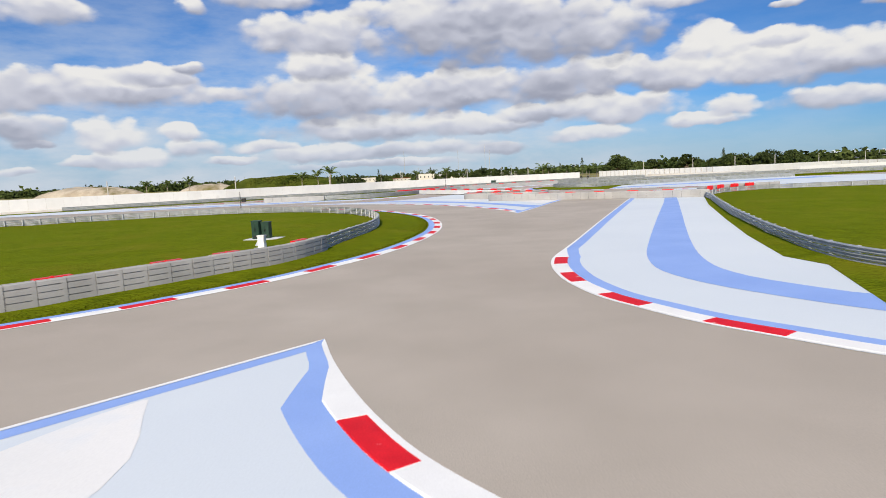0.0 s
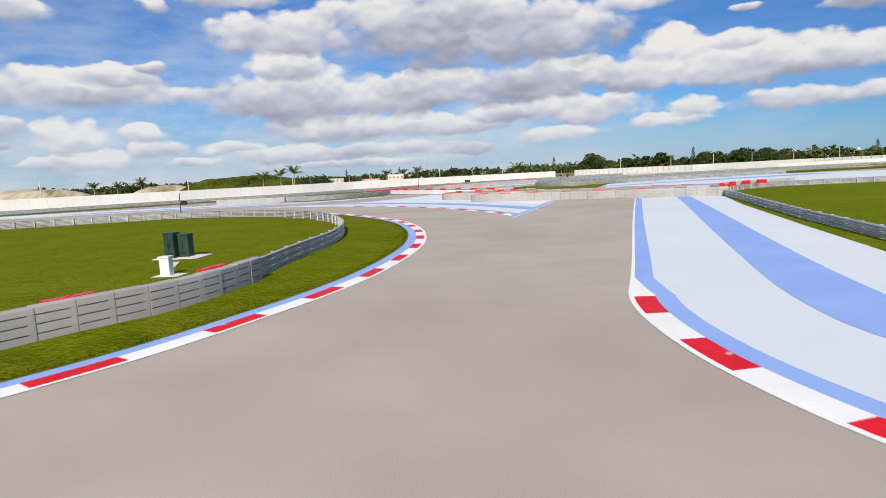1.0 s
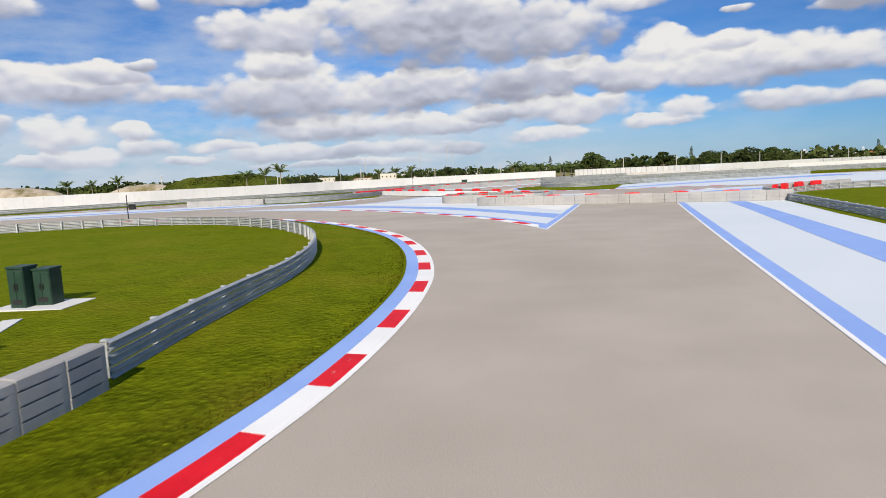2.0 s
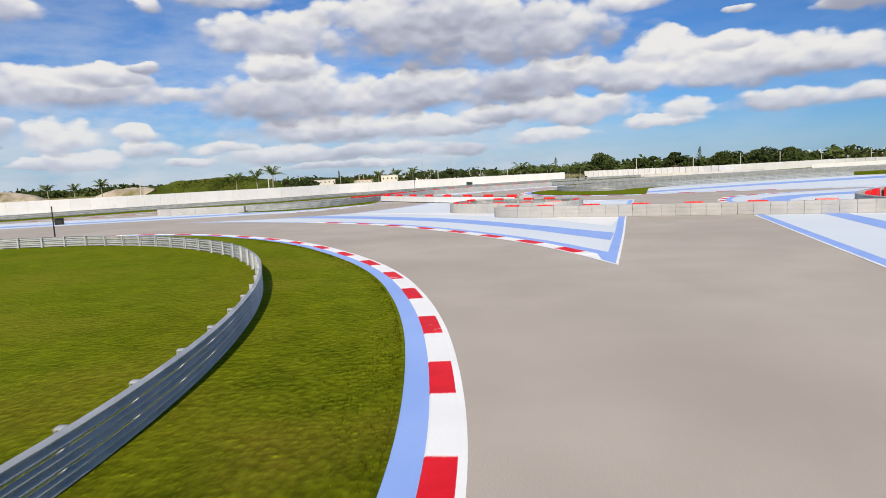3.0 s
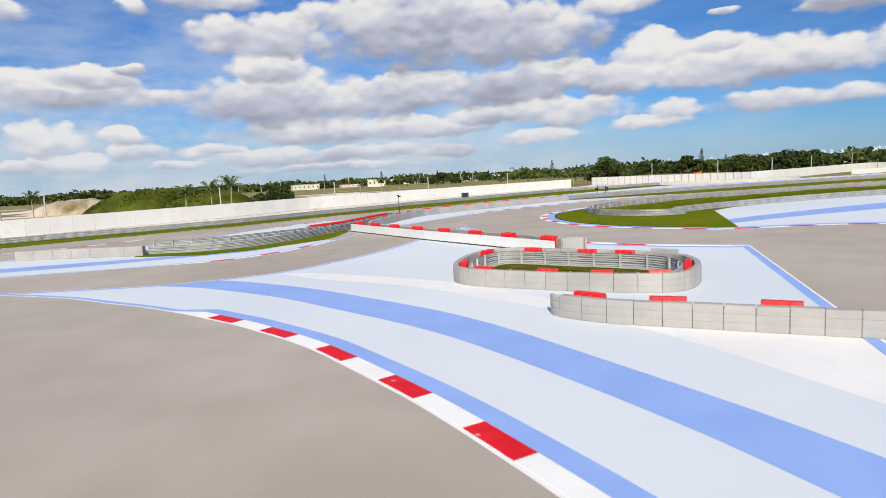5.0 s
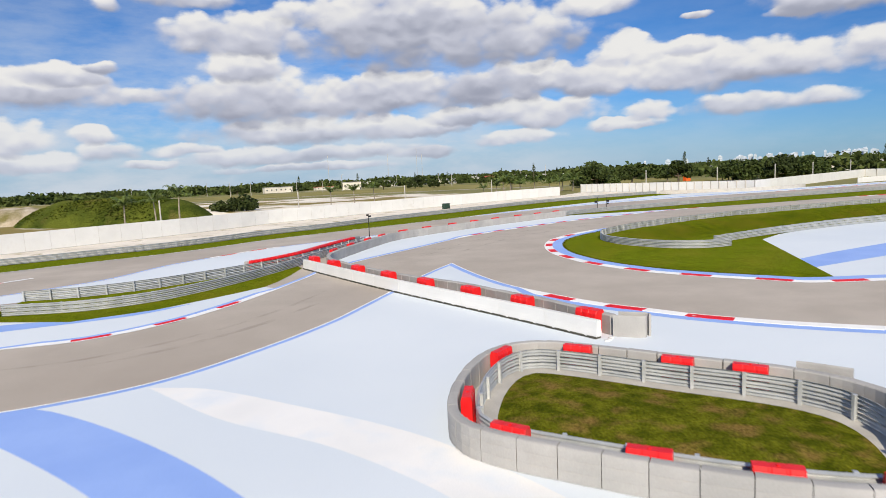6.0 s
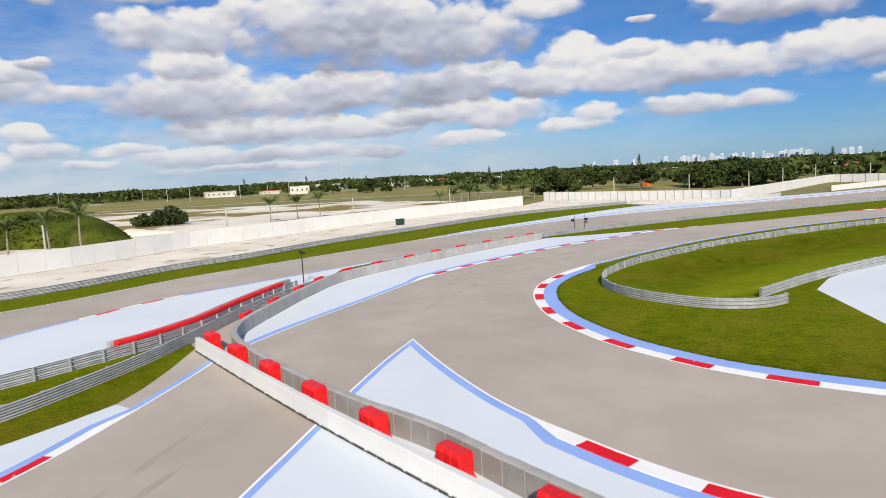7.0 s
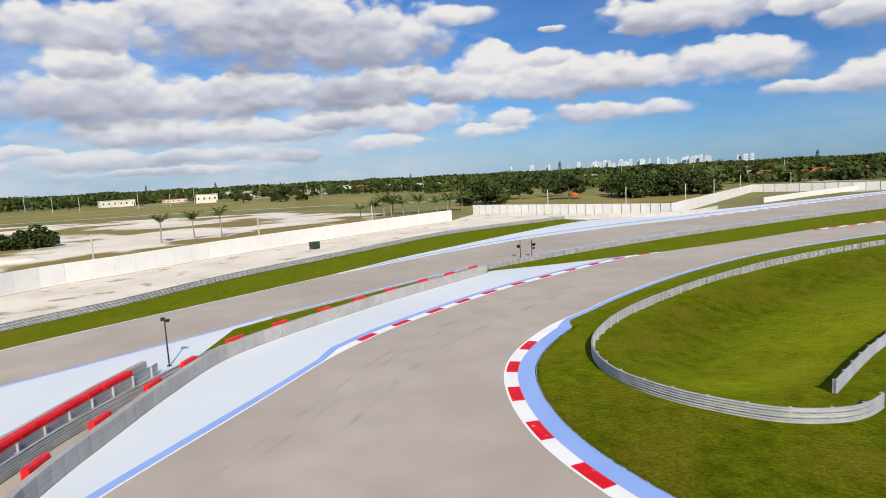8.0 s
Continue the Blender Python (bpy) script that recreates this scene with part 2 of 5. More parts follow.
BARK = material("bark", (0.13, 0.1, 0.075), (0.21, 0.17, 0.13), 2.0, 0.9, fine=12, bump=0.6, depth=0.03)
PALM_BARK = material("palm_bark", (0.24, 0.2, 0.16), (0.34, 0.3, 0.25), 3.0, 0.9, fine=14, bump=0.5, depth=0.03)
LEAF = material("leaf", (0.024, 0.040, 0.007), (0.062, 0.086, 0.017), 0.35, 0.7, fine=4, bump=0, per_object=0.25, grain=0.3)
LEAF_PALM = material("palm_leaf", (0.05, 0.085, 0.015), (0.12, 0.155, 0.035), 0.8, 0.5, fine=5, bump=0, per_object=0.15, grain=0.25)
SCRUB = material("scrub", (0.033, 0.05, 0.007), (0.095, 0.112, 0.016), 0.12, 0.95, fine=2.5, bump=0.6, depth=0.3, stain=(0.13, 0.105, 0.035), stain_scale=0.1, stain_at=(0.55, 0.72), grain=0.4, gloss=0.05)
WOODS = material("far_canopy", (0.02, 0.034, 0.01), (0.082, 0.104, 0.03), 0.025, 0.9, fine=0.22, bump=0, grain=0.5, gloss=0.05)
DUNE = material("brown_sand", (0.36, 0.30, 0.22), (0.52, 0.45, 0.35), 0.2, 0.95, fine=3, bump=0.7, depth=0.2, stain=(0.16, 0.14, 0.05), stain_scale=0.12, stain_at=(0.55, 0.68), grain=0.2)
ORANGE = material("orange_paint", (0.75, 0.12, 0.02), (0.82, 0.15, 0.03), 1.0, 0.5, fine=6, bump=0.05, grain=0.05)
GREEN_METAL = material("green_cabinet_paint", (0.018, 0.045, 0.03), (0.028, 0.06, 0.04), 3.0, 0.45, 0.0, fine=20, bump=0.05, grain=0.08)
WHITE_PLASTIC = material("white_plastic", (0.74, 0.74, 0.72), (0.8, 0.8, 0.78), 2.0, 0.5, fine=20, bump=0.05, grain=0.04)
STUCCO = material("pale_stucco", (0.62, 0.58, 0.5), (0.74, 0.71, 0.64), 0.2, 0.85, fine=6, bump=0.1, per_object=0.14, grain=0.05)
ROOF = material("roof_sheet", (0.3, 0.29, 0.28), (0.45, 0.44, 0.42), 0.3, 0.7, fine=5, bump=0.1, per_object=0.3, grain=0.08)
ROOF_RED = material("red_roof_tile", (0.3, 0.07, 0.04), (0.38, 0.11, 0.06), 0.3, 0.8, fine=5, bump=0.2, per_object=0.2, grain=0.1)
# the pale blue of the skyline is air haze mixed into the wall colour
HAZY_TOWER = material("haze_tinted_tower", (0.4, 0.47, 0.56), (0.58, 0.63, 0.7), 0.02, 0.7, fine=0.3, bump=0, per_object=0.25, grain=0.1)
SAND_FIELD = material("sandy_field", (0.68, 0.62, 0.52), (0.82, 0.76, 0.66), 0.05, 0.95, fine=2, bump=0.5, depth=0.1, stain=(0.24, 0.19, 0.055), stain_scale=0.028, stain_at=(0.49, 0.55), grain=0.12)
MEADOW = material("meadow", (0.2, 0.18, 0.042), (0.29, 0.25, 0.075), 0.03, 0.95, fine=1.5, bump=0.5, depth=0.1, stain=(0.3, 0.26, 0.12), stain_scale=0.05, stain_at=(0.55, 0.75), grain=0.2)
GLASS_DARK = material("dark_window", (0.03, 0.04, 0.05), (0.06, 0.07, 0.08), 1.0, 0.15, fine=5, bump=0)
# windows lightened to grey-blue by the same painted haze
HAZY_BAND = material("haze_tinted_window_band", (0.32, 0.39, 0.48), (0.4, 0.47, 0.55), 0.02, 0.6, fine=0.3, bump=0, grain=0.1)


def rubber_material():
    """Thin dark rubber left on the road, worn through in streaks."""
    m = material("rubber_streak", (0.2, 0.175, 0.15), (0.26, 0.225, 0.19), 0.8, 0.85, fine=25, bump=0, grain=0.1, gloss=0.15)
    n, l = m.node_tree.nodes, m.node_tree.links
    geo, tex, ramp = n.new("ShaderNodeNewGeometry"), n.new("ShaderNodeTexNoise"), n.new("ShaderNodeMapRange")
    tex.inputs["Scale"].default_value, tex.inputs["Detail"].default_value = 0.45, 7.0
    ramp.inputs["From Min"].default_value, ramp.inputs["From Max"].default_value, ramp.inputs["To Max"].default_value = 0.45, 0.8, 0.22
    clear, mix = n.new("ShaderNodeBsdfTransparent"), n.new("ShaderNodeMixShader")
    l.new(geo.outputs["Position"], tex.inputs["Vector"])
    l.new(tex.outputs[0], ramp.inputs["Value"])
    l.new(ramp.outputs[0], mix.inputs[0])
    l.new(clear.outputs[0], mix.inputs[1])
    l.new(n["Principled BSDF"].outputs[0], mix.inputs[2])
    l.new(mix.outputs[0], n["Material Output"].inputs["Surface"])
    return m


RUBBER = rubber_material()
BELT_BACK = material("dark_belt_back", (0.25, 0.24, 0.23), (0.31, 0.3, 0.29), 0.8, 0.75, fine=16, bump=0.15, grain=0.08, gloss=0.2)
# dark olive for the barriers' feet and the shade in the gap between them
GAP_OLIVE = material("olive_foot_gap_shade", (0.05, 0.05, 0.042), (0.08, 0.078, 0.066), 2.0, 0.8, fine=12, bump=0.2, grain=0.1)


# ---- shape helpers ----
def spline(points, step=0.5, closed=False):
    """A smooth line through control points, evenly spaced."""
    p = [Vector((*q, 0)) if len(q) == 2 else Vector(q) for q in points]
    n = len(p)
    out = []
    for i in range(n if closed else n - 1):
        p1, p2 = p[i], p[(i + 1) % n]
        p0 = p[i - 1] if closed or i else 2 * p1 - p2
        p3 = p[(i + 2) % n] if closed or i + 2 < n else 2 * p2 - p1
        m1 = (p2 - p0) * (p2 - p1).length / max((p2 - p0).length, 1e-6)
        m2 = (p3 - p1) * (p2 - p1).length / max((p3 - p1).length, 1e-6)
        for k in range(24):
            t = k / 24
            out.append((2 * t**3 - 3 * t**2 + 1) * p1 + (t**3 - 2 * t**2 + t) * m1 + (3 * t**2 - 2 * t**3) * p2 + (t**3 - t**2) * m2)
    out.append(p[0].copy() if closed else p[-1])
    s = [0.0]
    for a, b in zip(out, out[1:]):
        s.append(s[-1] + (b - a).length)
    count = max(2, round(s[-1] / step) + 1)
    xyz = np.array(out)
    want = np.linspace(0, s[-1], count)
    return np.stack([np.interp(want, s, xyz[:, k]) for k in range(3)], 1)


def lengths(c):
    return np.r_[0, np.cumsum(np.linalg.norm(np.diff(c, axis=0), axis=1))]


def cut(c, a, b, step=0.5):
    """The stretch of a line between two distances along it."""
    s = lengths(c)
    want = np.linspace(a, b, max(2, round((b - a) / step) + 1))
    return np.stack([np.interp(want, s, c[:, k]) for k in range(3)], 1)


def where(c, x, y):
    """The distance along a line at which it passes nearest to a place."""
    return float(lengths(c)[np.argmin((c[:, 0] - x) ** 2 + (c[:, 1] - y) ** 2)])


def normals(c):
    d = np.gradient(c, axis=0)
    d[:, 2] = 0
    d /= np.linalg.norm(d, axis=1)[:, None] + 1e-9
    return np.stack([d[:, 1], -d[:, 0], 0 * d[:, 0]], 1)


def shifted(c, d):
    """The line moved to its right by d metres, a number or one for each point."""
    return c + normals(c) * np.reshape(d, (-1, 1))


def sweep(bm, c, profile, loop=False, caps=True):
    """A profile of (right, up) pairs carried along a line."""
    right = normals(c)
    rings = []
    for p, r in zip(c, right):
        rings.append([bm.verts.new((p[0] + r[0] * a, p[1] + r[1] * a, p[2] + b)) for a, b in profile])
    m = len(profile)
    for one, two in zip(rings, rings[1:]):
        for k in range(m if loop else m - 1):
            bm.faces.new((one[k], one[(k + 1) % m], two[(k + 1) % m], two[k]))
    if loop and caps:
        bm.faces.new(rings[0])
        bm.faces.new(rings[-1][::-1])
    return bm


def box(bm, x0, x1, y0, y1, z0, z1, bevel=0.0):
    v = [bm.verts.new(q) for q in ((x0, y0, z0), (x1, y0, z0), (x1, y1, z0), (x0, y1, z0), (x0, y0, z1), (x1, y0, z1), (x1, y1, z1), (x0, y1, z1))]
    f = [bm.faces.new([v[i] for i in q]) for q in ((3, 2, 1, 0), (4, 5, 6, 7), (0, 1, 5, 4), (1, 2, 6, 5), (2, 3, 7, 6), (3, 0, 4, 7))]
    if bevel:
        bmesh.ops.bevel(bm, geom=list({e for g in f for e in g.edges}), offset=bevel, segments=2, affect="EDGES", profile=0.6)
    return bm


def tube(bm, a, b, r0, r1=None, sides=8):
    a, b = Vector(a), Vector(b)
    r1 = r0 if r1 is None else r1
    z = (b - a).normalized()
    x = z.orthogonal().normalized()
    y = z.cross(x)
    rings = [[bm.verts.new(p + r * (math.cos(t) * x + math.sin(t) * y)) for t in (2 * math.pi * k / sides for k in range(sides))] for p, r in ((a, r0), (b, r1))]
    for k in range(sides):
        bm.faces.new((rings[0][k], rings[0][(k + 1) % sides], rings[1][(k + 1) % sides], rings[1][k]))
    bm.faces.new(rings[0][::-1])
    bm.faces.new(rings[1])
    return bm


def mesh(bm, name, mat, smooth=False):
    bmesh.ops.recalc_face_normals(bm, faces=bm.faces)
    data = bpy.data.meshes.new(name)
    bm.to_mesh(data)
    bm.free()
    data.materials.append(mat)
    if smooth:
        for f in data.polygons:
            f.use_smooth = True
    return data


def solid(name, bm, mat, label="", category="", kind="", group="", smooth=False):
    return tagged(new(name, mesh(bm, name, mat, smooth)), label, category, group, kind)


def thing(name, label, category, group="", kind="", at=(0, 0, 0), turn=0.0):
    ob = new(name)
    ob.matrix_world = pose(*at, 0, 0, turn)
    ob.empty_display_size = 0.2
    return tagged(ob, label, category, group, kind)


def part(name, bm, mat, parent, label="", smooth=False):
    ob = new(name, mesh(bm, name, mat, smooth) if isinstance(bm, bmesh.types.BMesh) else bm)
    ob.parent = parent
    return tagged(ob, label)


def inside(poly, x, y):
    hit = False
    for (x1, y1), (x2, y2) in zip(poly, poly[1:] + poly[:1]):
        if (y1 > y) != (y2 > y) and x < (x2 - x1) * (y - y1) / (y2 - y1) + x1:
            hit = not hit
    return hit


def area(name, outline, z, mat, label="", kind="structure", category="", hole=None):
    bm = bmesh.new()
    if hole:
        n = len(outline)
        pts = [Vector(q[:2]) for q in outline] + [Vector(q[:2]) for q in hole]
        verts, _, faces, *_ = delaunay_2d_cdt(pts, [(n + k, n + (k + 1) % len(hole)) for k in range(len(hole))], [list(range(n))], 1, 1e-5)
        v = [bm.verts.new((q.x, q.y, z)) for q in verts]
        for f in faces:
            c = sum((verts[i] for i in f), Vector((0, 0))) / len(f)
            if not inside(hole, c.x, c.y):
                bm.faces.new([v[i] for i in f])
        return solid(name, bm, mat, label, category, kind)
    v = [bm.verts.new((q[0], q[1], z)) for q in outline]
    f = bm.faces.new(v)
    f.normal_update()
    if f.normal.z < 0:
        f.normal_flip()
    bmesh.ops.triangulate(bm, faces=[f])
    return solid(name, bm, mat, label, category, kind)


def ribbon(name, c, d0, d1, z, mat, label="", kind="structure"):
    """A flat band between two offsets to the right of a line."""
    bm = bmesh.new()
    a, b = shifted(c, d0), shifted(c, d1)
    rows = [(bm.verts.new((p[0], p[1], z)), bm.verts.new((q[0], q[1], z))) for p, q in zip(a, b)]
    for (p, q), (r, s) in zip(rows, rows[1:]):
        bm.faces.new((p, q, s, r))
    return solid(name, bm, mat, label, "", kind)


# ---- the plan: edges of the roads ----
K1 = spline([(-22.1, 10.7), (-17.6, 14.6), (-13.6, 18.35), (-11.0, 20.75), (-9.65, 22.3), (-8.3, 23.95), (-7.0, 25.7), (-5.95, 27.5), (-5.05, 29.25), (-4.02, 31.3), (-3.3, 33.0), (-2.52, 35.1), (-1.92, 37.15), (-1.4, 39.2), (-0.95, 41.3), (-0.55, 43.6), (-0.22, 46.05), (-0.05, 48.6), (0.0, 51.5), (-0.08, 54.2), (-0.38, 57.6), (-1.04, 61.9), (-2.1, 66.05), (-3.4, 69.7), (-4.82, 73.1), (-6.5, 76.6), (-8.6, 80.2), (-10.8, 83.3), (-13.9, 86.9), (-17.35, 90.2), (-21.1, 92.6), (-26.4, 95.0), (-34.7, 96.1), (-47.1, 94.4), (-62.7, 88.4), (-93.9, 72.4)])
C_EDGE = spline([(16.1, 6.3), (12.0, 9.4), (9.1, 12.3), (7.8, 14.0), (6.6, 15.7), (5.75, 17.5), (5.0, 19.4), (4.6, 21.7), (4.5, 23.8), (4.7, 26.5), (5.2, 28.9), (6.3, 31.8), (7.7, 35.5), (14.2, 53.0), (24.7, 80.7), (27.9, 88.6), (30.2, 94.6), (31.2, 98.3), (32.7, 101.4), (34.2, 103.7), (36.0, 105.9), (38.7, 107.5), (42.8, 108.7), (47.3, 109.3), (62.1, 110.2), (83.3, 108.8), (115.7, 103.0)])
D_LEFT = spline([(7.73, 61.95), (7.45, 63.6), (7.16, 65.5), (6.66, 67.8), (5.98, 70.7), (5.12, 73.3), (4.15, 75.9), (2.95, 78.8), (0.88, 83.2), (-1.3, 87.1), (-3.0, 89.95), (-4.4, 91.85), (-5.69, 93.4), (-7.1, 95.05), (-8.64, 96.6), (-10.34, 98.3), (-12.17, 99.92), (-14.06, 101.46), (-16.0, 102.85), (-20.3, 106.0), (-27.4, 109.6)])
D_NORTH = spline([(-27.4, 109.6), (-19.7, 109.1), (-15.6, 109.0), (-11.8, 109.8), (-7.8, 111.9), (-4.3, 115.9), (-1.1, 120.8), (0.85, 124.9), (2.65, 128.9), (4.7, 133.5), (7.0, 138.2), (9.2, 142.1)])
D_EAST = spline([(9.2, 142.1), (9.75, 138.0), (10.4, 134.2), (11.25, 130.4), (12.0, 128.0), (12.7, 126.35), (13.4, 124.9), (14.8, 122.1), (16.2, 119.9), (17.65, 118.2), (19.2, 116.3), (20.8, 114.8), (22.5, 113.4), (24.4, 112.1), (27.0, 110.5)])
D_RIGHT = spline([(27.0, 110.5), (21.9, 98.1), (16.9, 85.8), (12.3, 73.7), (7.73, 61.95)])
B_EDGE = spline([(-30.0, -14.0), (-16.1, 1.6), (-7.9, 10.5), (-3.2, 15.65)])
B_RIGHT = spline([(-3.2, 15.65), (-2.6, 13.6), (-1.7, 11.2), (-0.9, 9.5), (-0.3, 8.5), (0.6, 7.35), (2.5, 5.2), (6.0, 1.9), (12.0, -3.0)])
K5 = spline([(61.1, 109.5), (50.8, 115.1), (41.6, 119.6), (36.0, 120.7), (30.7, 121.8), (29.2, 123.2), (27.6, 124.7), (25.9, 126.4), (24.2, 128.4), (22.9, 130.3), (21.95, 132.2), (21.0, 134.5), (20.3, 136.9), (19.85, 139.8), (19.65, 142.4), (19.7, 145.0), (20.05, 147.6), (20.75, 150.6), (21.6, 153.1), (22.4, 154.9), (23.5, 156.8), (25.1, 158.9), (27.55, 161.45), (31.2, 164.5), (34.7, 166.6), (43.0, 171.7), (55.2, 177.9), (68.8, 183.0), (81.5, 186.1), (102.0, 188.7), (153.4, 193.0), (266.6, 195.0)])
NEAR_BELT = spline([(13.7, 113.4), (12.7, 115.7), (11.6, 118.3), (9.9, 121.4), (7.8, 125.4), (5.0, 129.4), (2.2, 134.2), (-0.8, 140.2), (-2.2, 143.9), (-2.4, 147.2), (-1.75, 150.2), (-0.2, 154.6), (2.0, 160.4), (5.3, 167.2), (9.75, 171.9), (15.5, 176.7), (22.3, 182.0), (36.7, 191.7)])
LB_EDGE = spline([(-2.1, 143.9), (0.75, 148.3), (3.1, 151.4), (5.6, 154.6), (8.9, 158.9), (12.1, 163.2), (14.8, 166.2), (18.9, 170.0), (25.2, 174.7), (34.5, 180.9), (44.7, 186.1), (57.1, 191.7), (64.9, 193.4)])
LK_EDGE = spline([(-93.1, 109.7), (-62.3, 114.5), (-41.7, 117.4), (-25.4, 119.0), (-20.5, 119.8), (-15.3, 120.5), (-13.1, 121.8), (-11.7, 123.1), (-10.2, 124.8), (-8.8, 127.2), (-7.6, 129.6), (-5.7, 134.4), (-3.7, 140.1), (-3.0, 143.1)])
FAR_SOUTH = spline([(-100, 96), (-62.5, 117.4), (-41.6, 130.7), (-24.6, 144.4), (-20.2, 154.7), (-16.3, 160.2), (-11.8, 165.8), (-4.6, 170.9), (4.3, 176.9), (9.4, 180.6), (16.8, 185.3), (24.2, 190.1), (33.1, 195.2), (56.4, 205.3), (84.5, 213.4), (119.8, 220.5), (159.6, 228.0), (266.7, 243)])
FAR_NORTH = spline([(-124.5, 97.5), (-83.0, 124.3), (-45.7, 152.4), (-34.4, 160.8), (-23.6, 168.3), (-13.5, 179.2), (-5.3, 185.6), (5.1, 193.2), (19.6, 204.0), (31.0, 213.5), (44.0, 222.5), (61.0, 234.0), (84.6, 247.5), (100.0, 248.5), (122.6, 248.5), (153.4, 253.3), (204.9, 262.6), (308.0, 278.2)])
FAR_RAIL = spline([(-124.4, 107.5), (-82.9, 133.3), (-50.4, 160.0), (-37.8, 167.8), (-26.2, 175.9), (-15.6, 187.9), (-6.8, 195.3), (4.9, 207.7), (22.7, 222.3), (50.4, 243.5), (85.4, 256.7)])
WHITE_WALL = spline([(-196.8, 75), (-134.5, 112), (-103.4, 136.2), (-82.7, 153.0), (-62.1, 170.5), (-46.6, 186.9), (-32.5, 202), (-19.7, 218.6), (-11.8, 224.9), (4.6, 239.5), (28.4, 257.1), (63.5, 280.1)], step=1.0)
WHITE_WALL_2 = spline([(76.7, 297.5), (108.2, 244.5)], step=1.0)
WHITE_WALL_3 = spline([(108.2, 244.5), (194.2, 304.6)], step=1.0)
WHITE_WALL_4 = spline([(194.2, 304.6), (240, 219)], step=1.0)
RAIL_K1 = spline([(-7.0, 36.2), (-6.6, 40.0), (-6.1, 43.6), (-5.7, 46.2), (-5.5, 48.8), (-5.47, 51.2), (-5.6, 53.9), (-5.95, 57.2), (-6.7, 61.2), (-7.9, 65.6), (-10.0, 70.6), (-12.9, 75.0), (-17.3, 79.5), (-21.8, 82.6), (-26.2, 84.4), (-32.0, 85.2), (-38.0, 84.4), (-44.0, 82.4), (-60.0, 75.0), (-92.0, 60.0)])
WALL_K1 = spline([(-23.7, 13.7), (-19.7, 17.1), (-15.4, 21.0), (-13.9, 22.85), (-12.5, 24.6), (-11.0, 26.6), (-9.5, 28.65), (-8.4, 30.2), (-7.5, 32.2), (-7.0, 34.1), (-6.75, 35.6)])
RAIL_R = spline([(22.1, 5.8), (19.1, 12.7), (17.1, 19.5), (16.3, 24.3), (17.5, 30.9), (21.9, 45.1), (24.4, 52.2), (27.7, 61.3), (31.25, 70.9), (33.7, 77.9), (37.3, 83.6), (41.2, 88.0), (46.0, 90.8), (52.0, 92.0), (60.2, 90.5), (78.3, 84.5), (116.3, 72)])
RAIL_H = spline([(37.0, 141.0), (35.6, 140.55), (33.8, 140.5), (31.5, 141.5), (29.8, 143.5), (28.4, 146.3), (27.7, 150.0), (28.4, 153.4), (29.8, 156.2), (32.1, 158.9), (36.7, 162.7), (43.3, 166.5), (53.4, 171.0), (66.1, 175.4), (78.4, 178.0), (92.8, 180.0), (132.8, 183.3), (204.8, 184)])
RAIL_2 = spline([(36.6, 143.3), (44.6, 147.1), (53.3, 150.4), (61.0, 152.6), (91.7, 157.9), (153.3, 162.9)])
PEN = spline([(3.9, 103.4), (4.1, 101.9), (5.1, 100.7), (6.7, 99.5), (8.7, 98.1), (10.7, 96.9), (12.7, 96.0), (14.4, 95.7), (15.6, 96.4), (16.9, 98.3), (17.6, 100.4), (17.5, 102.2), (16.4, 104.0), (13.2, 106.7), (10.2, 109.2), (8.5, 110.1), (6.9, 109.7), (5.7, 108.4), (4.6, 106.1)], closed=True)
WALL_G = spline([(7.4, 92.2), (8.24, 91.22), (9.08, 90.5), (10.05, 89.85), (11.9, 88.8), (14.4, 87.3), (18.75, 84.85), (23.3, 82.4), (28.5, 79.6), (33.8, 77.2)])
JERSEY = spline([(12.4, 112.65), (9.5, 117.95), (6.5, 123.1), (3.25, 128.75), (0.15, 134.45), (-2.65, 139.8), (-5.05, 144.4)])
RAIL_1 = spline([(-24.2, 129.9), (-18.8, 129.6), (-14.8, 131.3), (-12.1, 134.2), (-10.0, 137.5), (-7.9, 141.4), (-6.0, 146.0), (-4.5, 150.5), (-2.7, 155.2), (0.0, 160.4), (4.3, 167.4), (9.3, 172.5), (15.6, 177.8), (23.3, 183.8), (36.2, 193.0), (52.5, 199.3), (78.5, 206.6), (110.8, 213.2), (143.3, 218.5), (260, 235)])
RAIL_A = spline([(-26.0, 136.0), (-21.7, 136.2), (-17.3, 138.0), (-14.2, 140.4), (-11.0, 143.4), (-8.0, 146.6), (-5.5, 150.6), (-3.7, 155.4), (-1.5, 160.8), (0.9, 165.8)])
LOW_WALL = spline([(-100, 118), (-75, 128), (-56.6, 131.5), (-44, 131.6), (-33.0, 130.9), (-24.5, 129.2)])
BELT_R = spline([(34.4, 77.3), (36.6, 83.9), (40.8, 88.6), (45.8, 91.6), (52.0, 92.8)])
FAR_PALE = spline([(19.6, 203.6), (29.6, 209.6), (41.0, 216.0), (60.0, 224.3), (80.0, 229.5), (100.0, 232.5), (122.0, 237.0), (150.0, 243.5), (204.0, 256.0), (308.0, 272.0)])


# ---- ground ----
def stretch(c, a, b, step=0.5):
    return cut(c, where(c, *a), where(c, *b), step)


def flat(c):
    return [tuple(p[:2]) for p in c]


